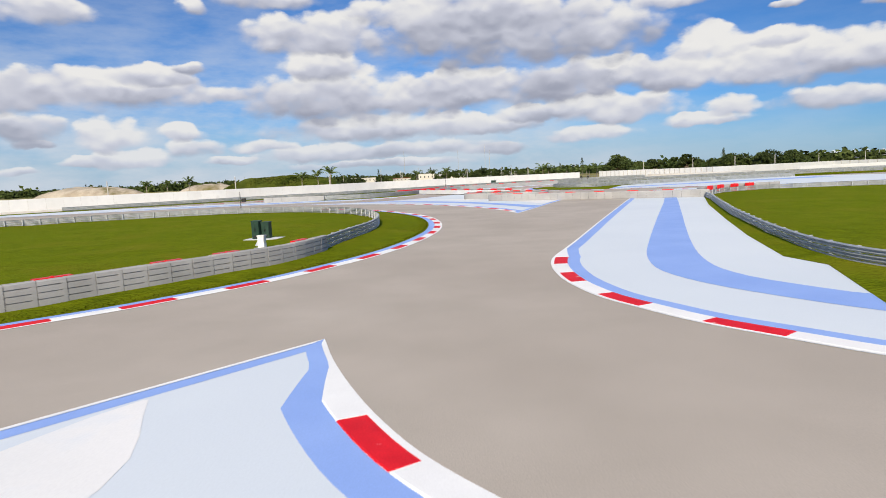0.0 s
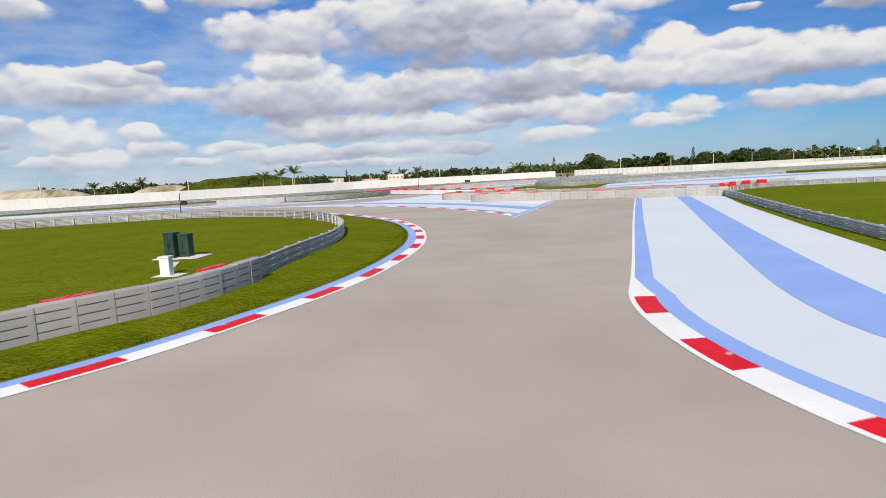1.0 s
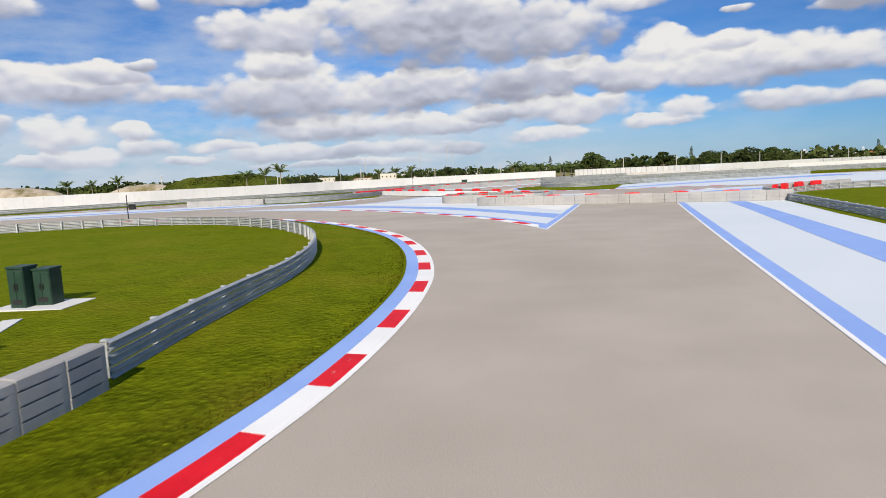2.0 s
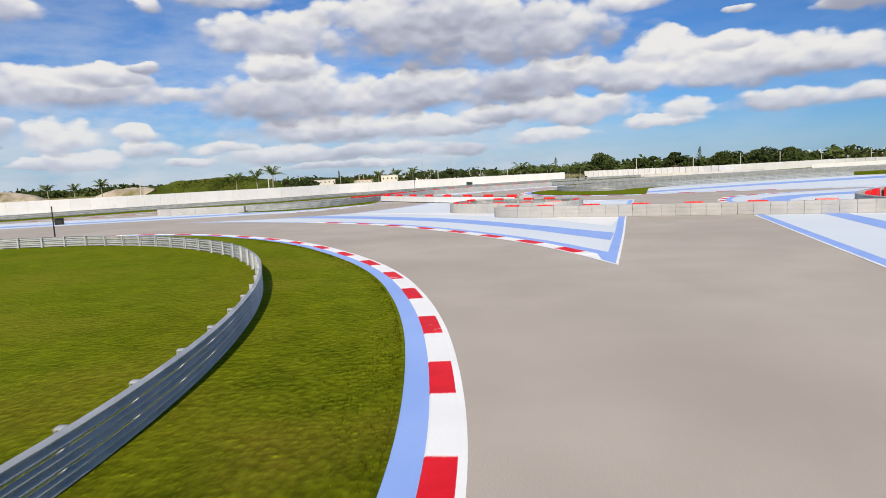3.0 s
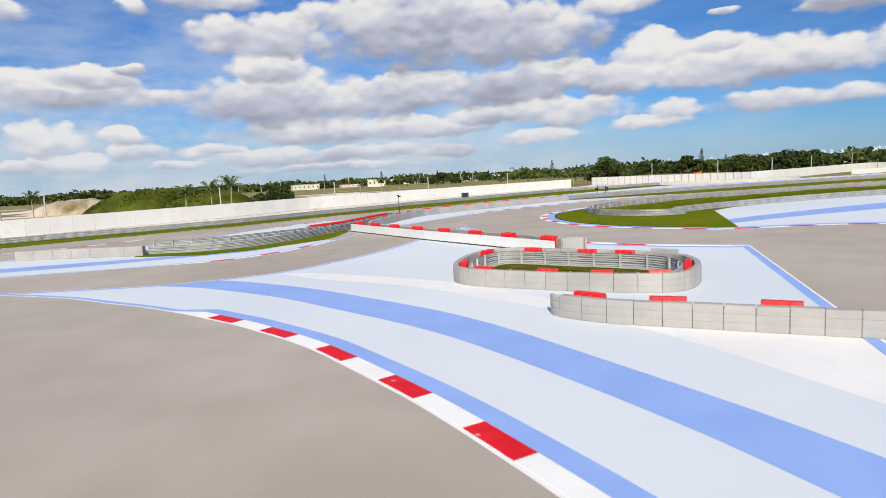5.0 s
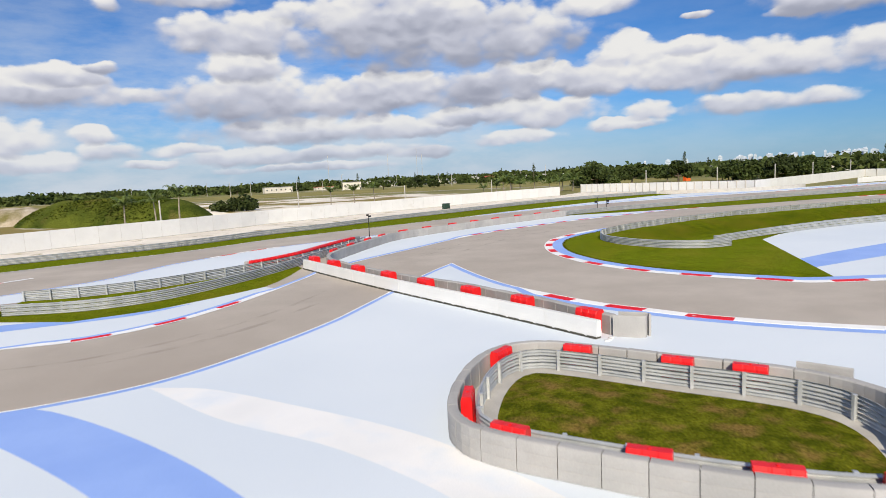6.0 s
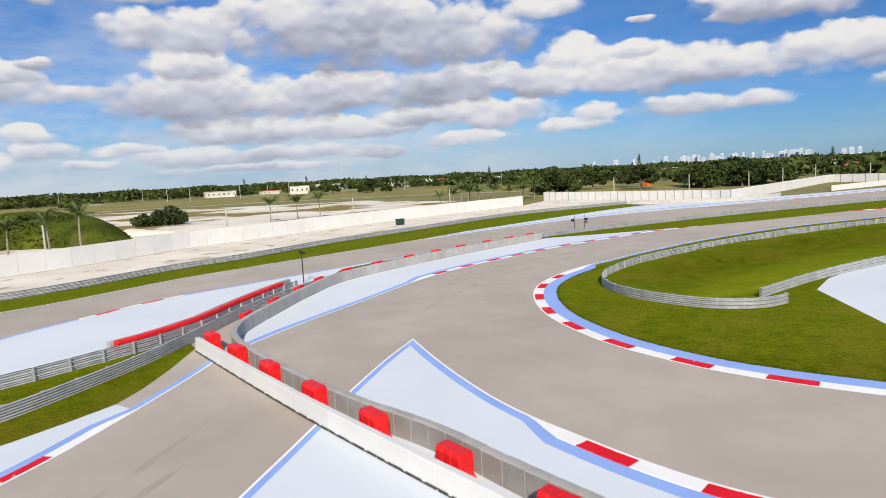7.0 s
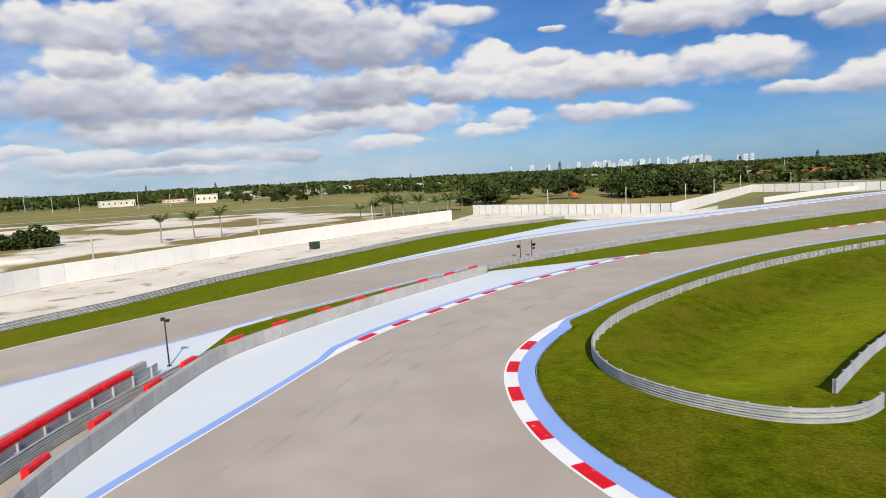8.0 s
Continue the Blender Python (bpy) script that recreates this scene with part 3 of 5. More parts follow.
# the hollow of the hairpin's infield lies lower than the road
HOLLOW = flat(stretch(shifted(RAIL_H, 0.3), (32.2, 141.6), (130, 182.5), 1.5)) + flat(stretch(shifted(RAIL_2, -0.3), (37.4, 143.9), (150, 163.5), 1.5)[::-1])
area("ground", [(-3900, -3900), (3900, -3900), (3900, 4600), (-3900, 4600)], -0.03, FIELD, "dry grass field reaching to the horizon", category="ground", hole=HOLLOW)
area("road", flat(FAR_NORTH) + [(308, -80), (-124, -80)], 0.0, ASPHALT, "pale grey worn asphalt of the circuit", category="road", hole=HOLLOW)


def rolling(x, y):
    return 0.05 * noise.noise((x * 0.25, y * 0.25, 0)) + 0.10 * noise.noise((x * 0.07, y * 0.07, 3))


def land(name, outline, height, mat, label, step=1.0, kind="structure"):
    """Uneven ground inside an outline: height(x, y) over its edge."""
    pts = [Vector(q) for q in outline]
    xs, ys = [p.x for p in pts], [p.y for p in pts]
    n = len(pts)
    poly = np.array([tuple(p) for p in pts])
    inner = []
    gx, gy = np.meshgrid(np.arange(min(xs), max(xs), step), np.arange(min(ys), max(ys), step))
    gx, gy = gx.ravel() + 0.013, gy.ravel() + 0.017
    inside = np.zeros(len(gx), bool)
    near = np.full(len(gx), 1e9)
    for (x1, y1), (x2, y2) in zip(poly, np.roll(poly, -1, 0)):
        with np.errstate(divide="ignore", invalid="ignore"):
            inside ^= ((y1 > gy) != (y2 > gy)) & (gx < (x2 - x1) * (gy - y1) / (y2 - y1 + 1e-12) + x1)
        dx, dy = x2 - x1, y2 - y1
        t = np.clip(((gx - x1) * dx + (gy - y1) * dy) / (dx * dx + dy * dy + 1e-12), 0, 1)
        near = np.minimum(near, np.hypot(gx - x1 - t * dx, gy - y1 - t * dy))
    keep = inside & (near > 0.35 * step)
    inner = [Vector(q) for q in zip(gx[keep], gy[keep])]
    rim = dict(zip(((round(v.x, 3), round(v.y, 3)) for v in inner), near[keep]))
    verts, _, faces, *_ = delaunay_2d_cdt(pts + inner, [], [list(range(n))], 1, 1e-5)
    out = []
    for v in verts:
        d = rim.get((round(v.x, 3), round(v.y, 3)), 0.0)
        out.append((v.x, v.y, 0.015 + height(v.x, v.y, d)))
    data = bpy.data.meshes.new(name)
    data.from_pydata(out, [], [tuple(f) for f in faces])
    bm = bmesh.new()
    bm.from_mesh(data)
    bpy.data.meshes.remove(data)
    return solid(name, bm, mat, label, "", kind, smooth=True)


def lawn(x, y, d):
    return min(d / 2.0, 1.0) * max(0.015, 0.08 + rolling(x, y))


def rough_sand(x, y, d):
    return min(d / 3.0, 1.0) * (0.1 + 0.18 * noise.noise((x * 0.12, y * 0.12, 5)) + 0.07 * noise.noise((x * 0.6, y * 0.6, 7)))


# ---- grass and sand ----
south_wall = shifted(WHITE_WALL, 0.3)
area("sand_base", flat(FAR_RAIL) + [(88, 250), (108, 244.5), (76.5, 297), (63.5, 280)] + flat(WHITE_WALL[::-1]), 0.006, SAND, "pale crushed sand verge before the white wall")
land("sand_verge", flat(shifted(stretch(FAR_RAIL, (-82, 133), (84, 256), 2.0), -0.5)) + [(104, 247), (77.5, 294), (65.5, 280.3)] + flat(stretch(south_wall, (-104, 136), (63.5, 280), 2.0)[::-1]), rough_sand, SAND, "pale crushed sand heaps and ruts before the white wall", 1.6)
area("grass_verge", flat(stretch(FAR_NORTH, (-124, 97.5), (84.6, 247.5))) + flat(FAR_RAIL[::-1]), 0.02, GRASS, "mown green grass strip beside the far road")
K1_IN = shifted(K1, -1.14)
land("grass_bank", flat(stretch(K1_IN, (-22, 11.5), (-62, 87), 0.7)) + [(-75, 60), (-45, 8)], lawn, GRASS, "mown green infield grass inside the bend", 1.0)
GRASS_R_EDGE = [(33.6, 78.3), (27.3, 62.6), (20.9, 44.9), (17.3, 34.6), (14.7, 26.2), (15.0, 23.6), (12.2, 16.4), (14.5, 8.0), (20.0, 0.0)]
land("grass_outfield", GRASS_R_EDGE + [(60, -20), (115, 30), (116, 71.5)] + flat(stretch(RAIL_R, (33.7, 77.9), (115, 72.5), 2.0)[::-1]), lawn, GRASS, "mown green grass behind the guard rail", 1.5)
K5_S = lengths(K5)
K5_IN = shifted(K5, 0.66 + 1.42 * (lambda t: t * t * (3 - 2 * t))(np.clip((where(K5, 30.6, 163.9) + 3.0 - K5_S) / 3.0, 0, 1)))
K5_LAWN = stretch(K5_IN, (33.6, 123.6), (150, 191), 0.8)


def away(c, x, y):
    """Distance of a point from a line of the plan."""
    a, e = c[:-1, :2], c[1:, :2] - c[:-1, :2]
    t = np.clip(((x - a[:, 0]) * e[:, 0] + (y - a[:, 1]) * e[:, 1]) / (e[:, 0] ** 2 + e[:, 1] ** 2 + 1e-9), 0, 1)
    return float(np.min(np.hypot(a[:, 0] + t * e[:, 0] - x, a[:, 1] + t * e[:, 1] - y)))


def hollow(x, y, d):
    """The infield of the hairpin dips behind its rails, less steeply beside the painted run-off."""
    if not inside(HOLLOW, x, y):
        return lawn(x, y, d)
    q, w = (min(max(away(c, x, y) - 0.9, 0.0) / run, 1.0) for c, run in ((RAIL_H, 7.0), (RAIL_2, 15.0)))
    return lawn(x, y, d) - 1.5 * q * q * (3 - 2 * q) * w * (2 - w)


land("grass_infield", flat(K5_LAWN) + [(150, 164), (91.7, 158.6), (61, 153.2), (53.3, 151.0), (47, 147.9), (42.6, 144.4)], hollow, GRASS, "mown green grass hollow inside the hairpin", 1.0)
ISLET_EDGE = [(-25.2, 128.6), (-18.2, 126.4), (-13.6, 128.5), (-10.3, 131.8), (-8.9, 133.3), (-7.2, 135.3)]
land("grass_islet", ISLET_EDGE + [(-6.5, 137.4), (-5.8, 140.8), (-5.2, 145.2), (-6.5, 148.3), (-8.1, 146.8), (-11.1, 143.6), (-14.3, 140.6), (-17.4, 138.2), (-21.8, 136.4), (-26.2, 136.2)], lawn, GRASS, "mown green grass islet between guard rails", 0.8)
area("grass_median", [(3.0, 168.4)] + flat(stretch(shifted(FAR_SOUTH, 0.75), (6.4, 176.8), (33, 195), 1.0)) + flat(stretch(RAIL_1, (2.2, 164.4), (34.5, 192.0), 1.0)[::-1]), 0.02, GRASS, "green grass strip between guard rail and road")
area("grass_wedge", flat(stretch(RAIL_1, (36.2, 193), (259, 234.5), 1.0)) + [(260, 210), (200, 206), (121.9, 201.9), (102.5, 200.3), (80.3, 195.9), (64.9, 193.8), (48.6, 192.9), (38, 193)], 0.02, GRASS, "mown green grass wedge beside the guard rail")

# ---- painted run-offs ----
ISLAND = flat(np.concatenate([D_LEFT[:-1], D_NORTH[:-1], D_EAST[:-1], D_RIGHT[:-1]]))
CORNER = flat(B_EDGE[:-1]) + flat(B_RIGHT) + [(5, -30), (-20, -30)]
area("painted_island", ISLAND, 0.004, PALE, "pale blue painted asphalt run-off island")
area("painted_runoff", flat(stretch(C_EDGE, (16.1, 6.3), (62, 110.2))) + [(62, 94)] + flat(stretch(RAIL_R, (33.9, 78.3), (60.2, 90.5), 1.0)[::-1]) + GRASS_R_EDGE[1:], 0.004, PALE, "pale blue painted asphalt run-off before the grass")
area("painted_corner", CORNER, 0.004, PALE, "pale blue painted asphalt corner between two roads")
area("painted_hairpin", flat(stretch(K5, (61.1, 109.5), (32.5, 121.2))) + [(33.4, 123.2), (42.6, 144.4), (47, 147.9), (53.3, 151.0), (61, 153.2), (91.7, 158.6), (110, 140), (100, 109)], 0.004, PALE, "pale blue painted run-off inside the hairpin")
area("painted_verge", flat(LB_EDGE) + [(48.6, 192.9), (38, 193)] + flat(stretch(NEAR_BELT, (-2.4, 144), (36.7, 191.7))[::-1]), 0.004, PALE, "pale blue painted verge before the belt barrier")
area("painted_strip", flat(stretch(LK_EDGE, (-93, 109.7), (-5.9, 134.3))) + ISLET_EDGE[::-1] + flat(stretch(LOW_WALL, (-99, 118), (-24.5, 129.2), 2.0)[::-1]), 0.004, PALE, "pale blue painted strip along the road")
area("painted_wedge", flat(stretch(FAR_SOUTH, (-41.6, 130.7), (9.4, 180.6))) + flat(stretch(shifted(RAIL_1, -0.5), (1, 162), (8.5, 172), 1.0)[::-1]) + flat(stretch(RAIL_A, (-26.3, 136.7), (0.9, 165.8), 1.0)[::-1]) + [(-33, 133)], 0.004, PALE, "pale blue painted wedge between two roads")
area("painted_far_verge", flat(stretch(FAR_PALE, (19.6, 203.6), (308, 272))) + flat(stretch(FAR_NORTH, (19.6, 204.0), (308, 278.2))[::-1]), 0.004, PALE, "pale blue painted verge of the far road")


def between(name, one, two, z, mat, label, step=1.0):
    a, b = spline(one), spline(two)
    count = int(max(lengths(a)[-1], lengths(b)[-1]) / step) + 2
    a, b = (cut(c, 0, lengths(c)[-1], lengths(c)[-1] / count) for c in (a, b))
    bm = bmesh.new()
    rows = [(bm.verts.new((*p[:2], z)), bm.verts.new((*q[:2], z))) for p, q in zip(a, b)]
    for (p, q), (r, s) in zip(rows, rows[1:]):
        bm.faces.new((p, q, s, r))
    return solid(name, bm, mat, label, "", "structure")


between("white_band", [(-7.9, 110.9), (-5.5, 110.2), (-2.0, 107.7), (2.8, 103.7), (5.5, 100.2), (7.4, 97.0), (9.5, 93.5), (12.5, 90.0), (16.5, 86.3)], [(-7.9, 110.85), (-4.0, 106.5), (0.1, 103.3), (3.1, 99.95), (4.5, 97.7), (6.0, 95.9), (8.0, 92.9), (9.7, 89.9), (10.8, 87.3), (12.0, 83.0), (13.2, 78.7)], 0.008, WHITE_WORN, "worn white painted band")
between("white_band", [(-30, -20), (-12, 1.0), (-6.3, 11.3), (-6.0, 11.6)], [(-24, -20), (-7.5, 1.0), (-4.9, 8.0), (-5.9, 11.6)], 0.008, WHITE_WORN, "worn white painted band")
between("blue_stripe", [(-15.5, 108.7), (-12.2, 109.5), (-10.4, 108.6), (-7.0, 105.85), (-3.8, 102.7), (-1.2, 99.6), (1.02, 96.9), (2.56, 94.85), (4.2, 92.2), (5.4, 89.9), (6.9, 86.6), (9.35, 81.0), (10.7, 77.4), (11.89, 74.4)], [(-15.5, 108.6), (-12.9, 107.2), (-9.2, 104.2), (-5.8, 100.95), (-3.1, 97.65), (-0.85, 94.9), (0.96, 92.55), (2.2, 90.7), (3.3, 88.8), (5.5, 84.4), (7.5, 79.8), (8.8, 75.9), (9.77, 72.75), (10.4, 70.7)], 0.012, BLUE, "broad blue painted stripe")
between("blue_stripe", [(22, 6.5), (15, 12.2), (11.75, 16.0), (10.4, 18.1), (9.1, 20.9), (8.6, 23.9), (9.1, 26.9), (10.3, 30.7), (16.5, 47.0), (29.0, 79.6), (31.9, 89.5), (33.3, 94.2), (35.7, 98.5), (38.2, 101.2), (43.1, 103.2), (60, 104.3)], [(24, 9.0), (16.8, 14.6), (12.8, 18.2), (11.9, 19.8), (11.1, 21.8), (11.0, 24.6), (12.4, 29.9), (16.5, 41.4), (19.4, 49.2), (30.2, 78.6), (33.6, 88.5), (35.4, 93.0), (37.6, 96.3), (41, 98.9), (45, 100.1), (60, 101)], 0.012, BLUE, "broad blue painted stripe")
between("blue_stripe", [(37.0, 131.2), (42.7, 133.8), (60, 140), (90, 148)], [(35.2, 127.1), (45, 130.3), (60, 134), (90, 140)], 0.012, BLUE, "broad blue painted stripe")
between("blue_stripe", [(-60, 121.8), (-40, 124.3), (-29.6, 125.9), (-22.2, 126.9), (-15.9, 127.4), (-13.7, 128.6), (-11.5, 130.0)], [(-60, 118.6), (-40, 121.2), (-27.8, 122.9), (-21.8, 124.7), (-15.4, 126.6), (-13.3, 127.9), (-11.5, 129.9)], 0.012, BLUE, "blue painted stripe along the grass")
between("blue_stripe", [(24, 207.8), (44, 219.8), (62, 228.6), (84, 235.5), (105, 239.5), (150, 248.5), (204, 260), (308, 275.4)], [(24, 207.2), (44, 219), (62, 227.6), (84, 234.2), (105, 238.2), (150, 247.2), (204, 258.8), (308, 274.2)], 0.012, BLUE, "blue painted line on the far verge")


# ---- edge lines and kerbs ----
def ease(s, a, b, run):
    """1 between the distances a and b, falling evenly to 0 over a run on both sides."""
    up = np.clip((s - a + run) / run, 0, 1)
    down = np.clip((b + run - s) / run, 0, 1)
    return np.minimum(up, down)


def border(c, side, kerb_at=None, kerb_width=0.52, line_blue=0.42, kerb_blue=0.56, line=0.13, run=2.2, within=None):
    """White edge line and blue band along an edge; the band stands back where there is a kerb."""
    s = lengths(c)
    k = ease(s, *kerb_at, run) if kerb_at else 0 * s
    d0 = line + k * kerb_width
    d1 = d0 + line_blue * (1 - k) + kerb_blue * k
    if within:
        nrm = normals(c)
        for d in (d0, d1):
            for i, p in enumerate(c):
                for _ in range(40):
                    q = p + nrm[i] * side * d[i]
                    if inside(within, q[0], q[1]) or d[i] < 0.01:
                        break
                    d[i] *= 0.85
    LAYER[0] += 0.0004
    ribbon("edge_line", c, 0 * s, side * d0, 0.008 + LAYER[0], WHITE, "white painted edge line")
    ribbon("blue_band", c, side * d0, side * d1, LAYER[0], BLUE, "blue painted band along the road edge")


LAYER = [0.006]


def spaced(c, first, last, pairs, a, b):
    """Starts of red blocks along a line, from two of them that lie some pairs apart."""
    s0, s1 = where(c, *first), where(c, *last)
    step = (s1 - s0) / pairs
    lo, hi = where(c, *a), where(c, *b)
    return [s0 + k * step for k in range(-40, 60) if lo - step < s0 + k * step < hi], abs(step) / 2


def kerb(c, a, b, side, reds, long, width=0.52, line=0.13, height=0.012):
    """Red and white blocks: reds are the distances along the line at which red blocks begin."""
    ob = thing("kerb", "red and white painted concrete kerb along the road edge", "kerb", "kerbs of the circuit")
    lo, hi = where(c, *a), where(c, *b)
    prof = [(line, 0.0), (line + 0.015, 0.021), (line + width * 0.5, 0.021 + height * 0.5), (line + width - 0.03, 0.021 + height), (line + width, 0.005 + height), (line + width + 0.01, 0.0)]
    cuts = []
    at = lo
    for r in reds:
        p, q = max(lo, r), min(hi, r + long)
        if q - p < 0.15:
            continue
        gap = p - at
        n = max(1, round(gap / (1.6 * long)))
        cuts += [(at + gap * k / n, at + gap * (k + 1) / n, False) for k in range(n) if gap > 0.15]
        cuts.append((p, q, True))
        at = q
    gap = hi - at
    n = max(1, round(gap / (1.6 * long)))
    cuts += [(at + gap * k / n, at + gap * (k + 1) / n, False) for k in range(n) if gap > 0.15]
    for p, q, red in cuts:
        bm = bmesh.new()
        sweep(bm, cut(c, p + 0.005, q - 0.005, 0.45), [(side * x, z) for x, z in prof], loop=True)
        part("kerb_block", bm, RED if red else WHITE, ob, "red painted block" if red else "white painted block")
    return lo, hi


K1_REDS = [2.6, 6.7, 10.8, 14.9, 19.0, 23.45, 27.7, 31.8, 36.05, 40.65, 45.25, 49.7, 54.4, 58.7] + [58.7 + 4.45 * k for k in range(1, 14)]
k = kerb(K1, (-22, 10.8), (-34.7, 96.1), -1, K1_REDS, 2.0, 0.5)
border(K1, -1, k, 0.5)
k = kerb(C_EDGE, (16, 6.4), (5.35, 29.4), 1, [1.8, 6.6, 11.3, 15.8, 20.4, 25.0], 2.15, 0.6)
k2 = kerb(C_EDGE, (30.6, 96.2), (43.5, 108.8), 1, *spaced(C_EDGE, (31.2, 98.3), (35.4, 105.2), 2, (30.6, 96.2), (43.5, 108.8)), 0.6)
border(stretch(C_EDGE, (16.1, 6.3), (24.7, 80.7)), 1, k, 0.6, 0.6, 0.56, run=2.9)
border(stretch(C_EDGE, (24.7, 80.7), (115, 103)), 1, (k2[0] - where(C_EDGE, 24.7, 80.7), k2[1] - where(C_EDGE, 24.7, 80.7)), 0.6, 0.55, 0.6)
k = kerb(D_LEFT, (7.6, 65.6), (-10.1, 98.3), 1, [4.5, 9.0, 13.5, 18.2, 23.0, 27.9, 32.6, 37.3], 2.2, 0.7)
border(D_LEFT, 1, k, 0.7, 0.4, 0.74, run=1.8, within=ISLAND)
border(D_NORTH, 1, None, line_blue=0.32, within=ISLAND)
k = kerb(D_EAST, (13.2, 125), (26, 111.2), 1, [18.5, 23.4, 28.2], 2.4, 0.72)
border(D_EAST, 1, k, 0.72, 0.5, 0.7, within=ISLAND)
border(D_RIGHT, 1, None, line_blue=0.48, line=0.12, within=ISLAND)
border(B_EDGE, 1, None, line_blue=0.45, within=CORNER)
k = kerb(B_RIGHT, (-1.8, 11.5), (12, -3), 1, [5.6, 10.6, 15.6], 2.1, 0.56)
border(B_RIGHT, 1, k, 0.56, 0.42, 0.76, run=2.2, within=CORNER)
k = kerb(K5, (61, 109.6), (30.6, 163.9), 1, [14.2, 19.2, 24.2, 29.2, 34.2, 39.5, 44.5, 49.7, 54.9, 60.0, 65.3, 70.4, 75.6], 2.3, 0.75)
border(K5, 1, k, 0.72, 0.5, 1.25, run=3.0)
k = kerb(LB_EDGE, (14.2, 165.6), (63.5, 193.2), -1, [29.3, 34.2, 39.4, 44.1, 49.0, 54.4, 59.8, 65.2, 70.7, 76.2, 81.6], 2.3, 0.7)
border(LB_EDGE, -1, k, 0.7, 0.6, 0.7, run=3.0)
k = kerb(LK_EDGE, (-17.5, 120.2), (-6.6, 132.0), -1, [78.4, 83.2, 88.3], 2.2, 0.5)
border(LK_EDGE, -1, k, 0.5, 0.4, 0.5)
SPLIT = spline([(-58, 134.0), (-47, 139.4), (-39.3, 143.2), (-35.6, 146.5), (-32.4, 150.3)])
kerb(SPLIT, (-58, 134), (-32.4, 150.3), -1, *spaced(SPLIT, (-39.1, 143.4), (-35.6, 146.4), 1, (-58, 134), (-33.4, 149)), 0.5)
ribbon("edge_line", SPLIT, 0.0, -0.13, 0.03, WHITE, "white painted edge line")
kerb(FAR_SOUTH, (-17.2, 159), (-10.5, 167), -1, *spaced(FAR_SOUTH, (-16.3, 160.2), (-11.8, 165.8), 1.5, (-17.2, 159), (-10.5, 167)), 0.4)
border(FAR_SOUTH, -1, None)
ribbon("edge_line", FAR_NORTH, -0.15, 0.1, 0.024, WHITE, "white painted edge line")
ribbon("edge_line", FAR_PALE, -0.15, 0.1, 0.016, WHITE, "white painted edge line")
kerb(FAR_PALE, (108, 234.1), (240, 261.8), -1, *spaced(FAR_PALE, (112, 235), (130, 238.8), 4, (108, 234.1), (240, 261.8)), 0.6)
R_KERB = spline([(100.3, 199.0), (117.4, 200.4), (150, 202.5), (200, 205)])
kerb(R_KERB, (101, 199.1), (160, 203), -1, *spaced(R_KERB, (106, 199.5), (115, 200.2), 2, (101, 199.1), (160, 203)), 0.8)


# ---- tyre marks ----
def tyre_mark(c, off, a, b, width):
    line = stretch(shifted(c, off), a, b, 0.8)
    s = lengths(line)
    grow = np.clip(np.minimum(s, s[-1] - s) / 6.0, 0.03, 1) * width / 2
    ribbon("tyre_mark", line, -grow, grow, 0.0025 + 0.0002 * LAYER[1], RUBBER, "faint dark rubber tyre mark on the asphalt")
    LAYER[1] += 1


LAYER.append(0)
for off, a, b, width in ((3.6, (2, 146), (30, 172), 0.35), (4.6, (4, 147), (44, 181), 0.3), (7.0, (8, 150), (40, 176), 0.5)):
    tyre_mark(LB_EDGE, off, a, b, width)
for off, a, b, width in ((4.5, (-20, 115), (-2, 134), 0.4), (6.0, (-14, 113), (-1, 130), 0.5)):
    tyre_mark(LK_EDGE, off, a, b, width)
# short scuffs beside the belt barrier across the road
SCUFF = spline([(14.8, 77.4), (17.6, 79.6), (19.4, 80.6), (21.2, 81.1)])
for off, a, b, width in ((0.0, (14.8, 77.4), (21.2, 81.1), 0.5), (1.6, (16.6, 78.8), (20.4, 80.9), 0.4), (3.4, (16.6, 78.8), (19.0, 80.4), 0.35)):
    tyre_mark(SCUFF, off, a, b, width)



# ---- guard rails ----
def beam_profile(z, side):
    w = [(0.0, 0.0), (0.012, 0.004), (0.088, 0.066), (0.088, 0.084), (0.012, 0.12), (0.004, 0.128), (0.012, 0.136), (0.088, 0.198), (0.088, 0.216), (0.012, 0.252), (0.0, 0.256)]
    front = [(-side * x, z + y) for x, y in w]
    back = [(-side * (x - 0.012), z + y) for x, y in w[::-1]]
    return front + back


def post_mesh(height):
    bm = bmesh.new()
    box(bm, -0.06, -0.05, -0.055, 0.055, -0.3, height)
    box(bm, 0.05, 0.06, -0.055, 0.055, -0.3, height)
    box(bm, -0.05, 0.05, -0.006, 0.006, -0.3, height)
    box(bm, -0.065, 0.065, -0.06, 0.06, height, height + 0.03)
    return mesh(bm, "post", STEEL_PALE)


POST = post_mesh(0.845)


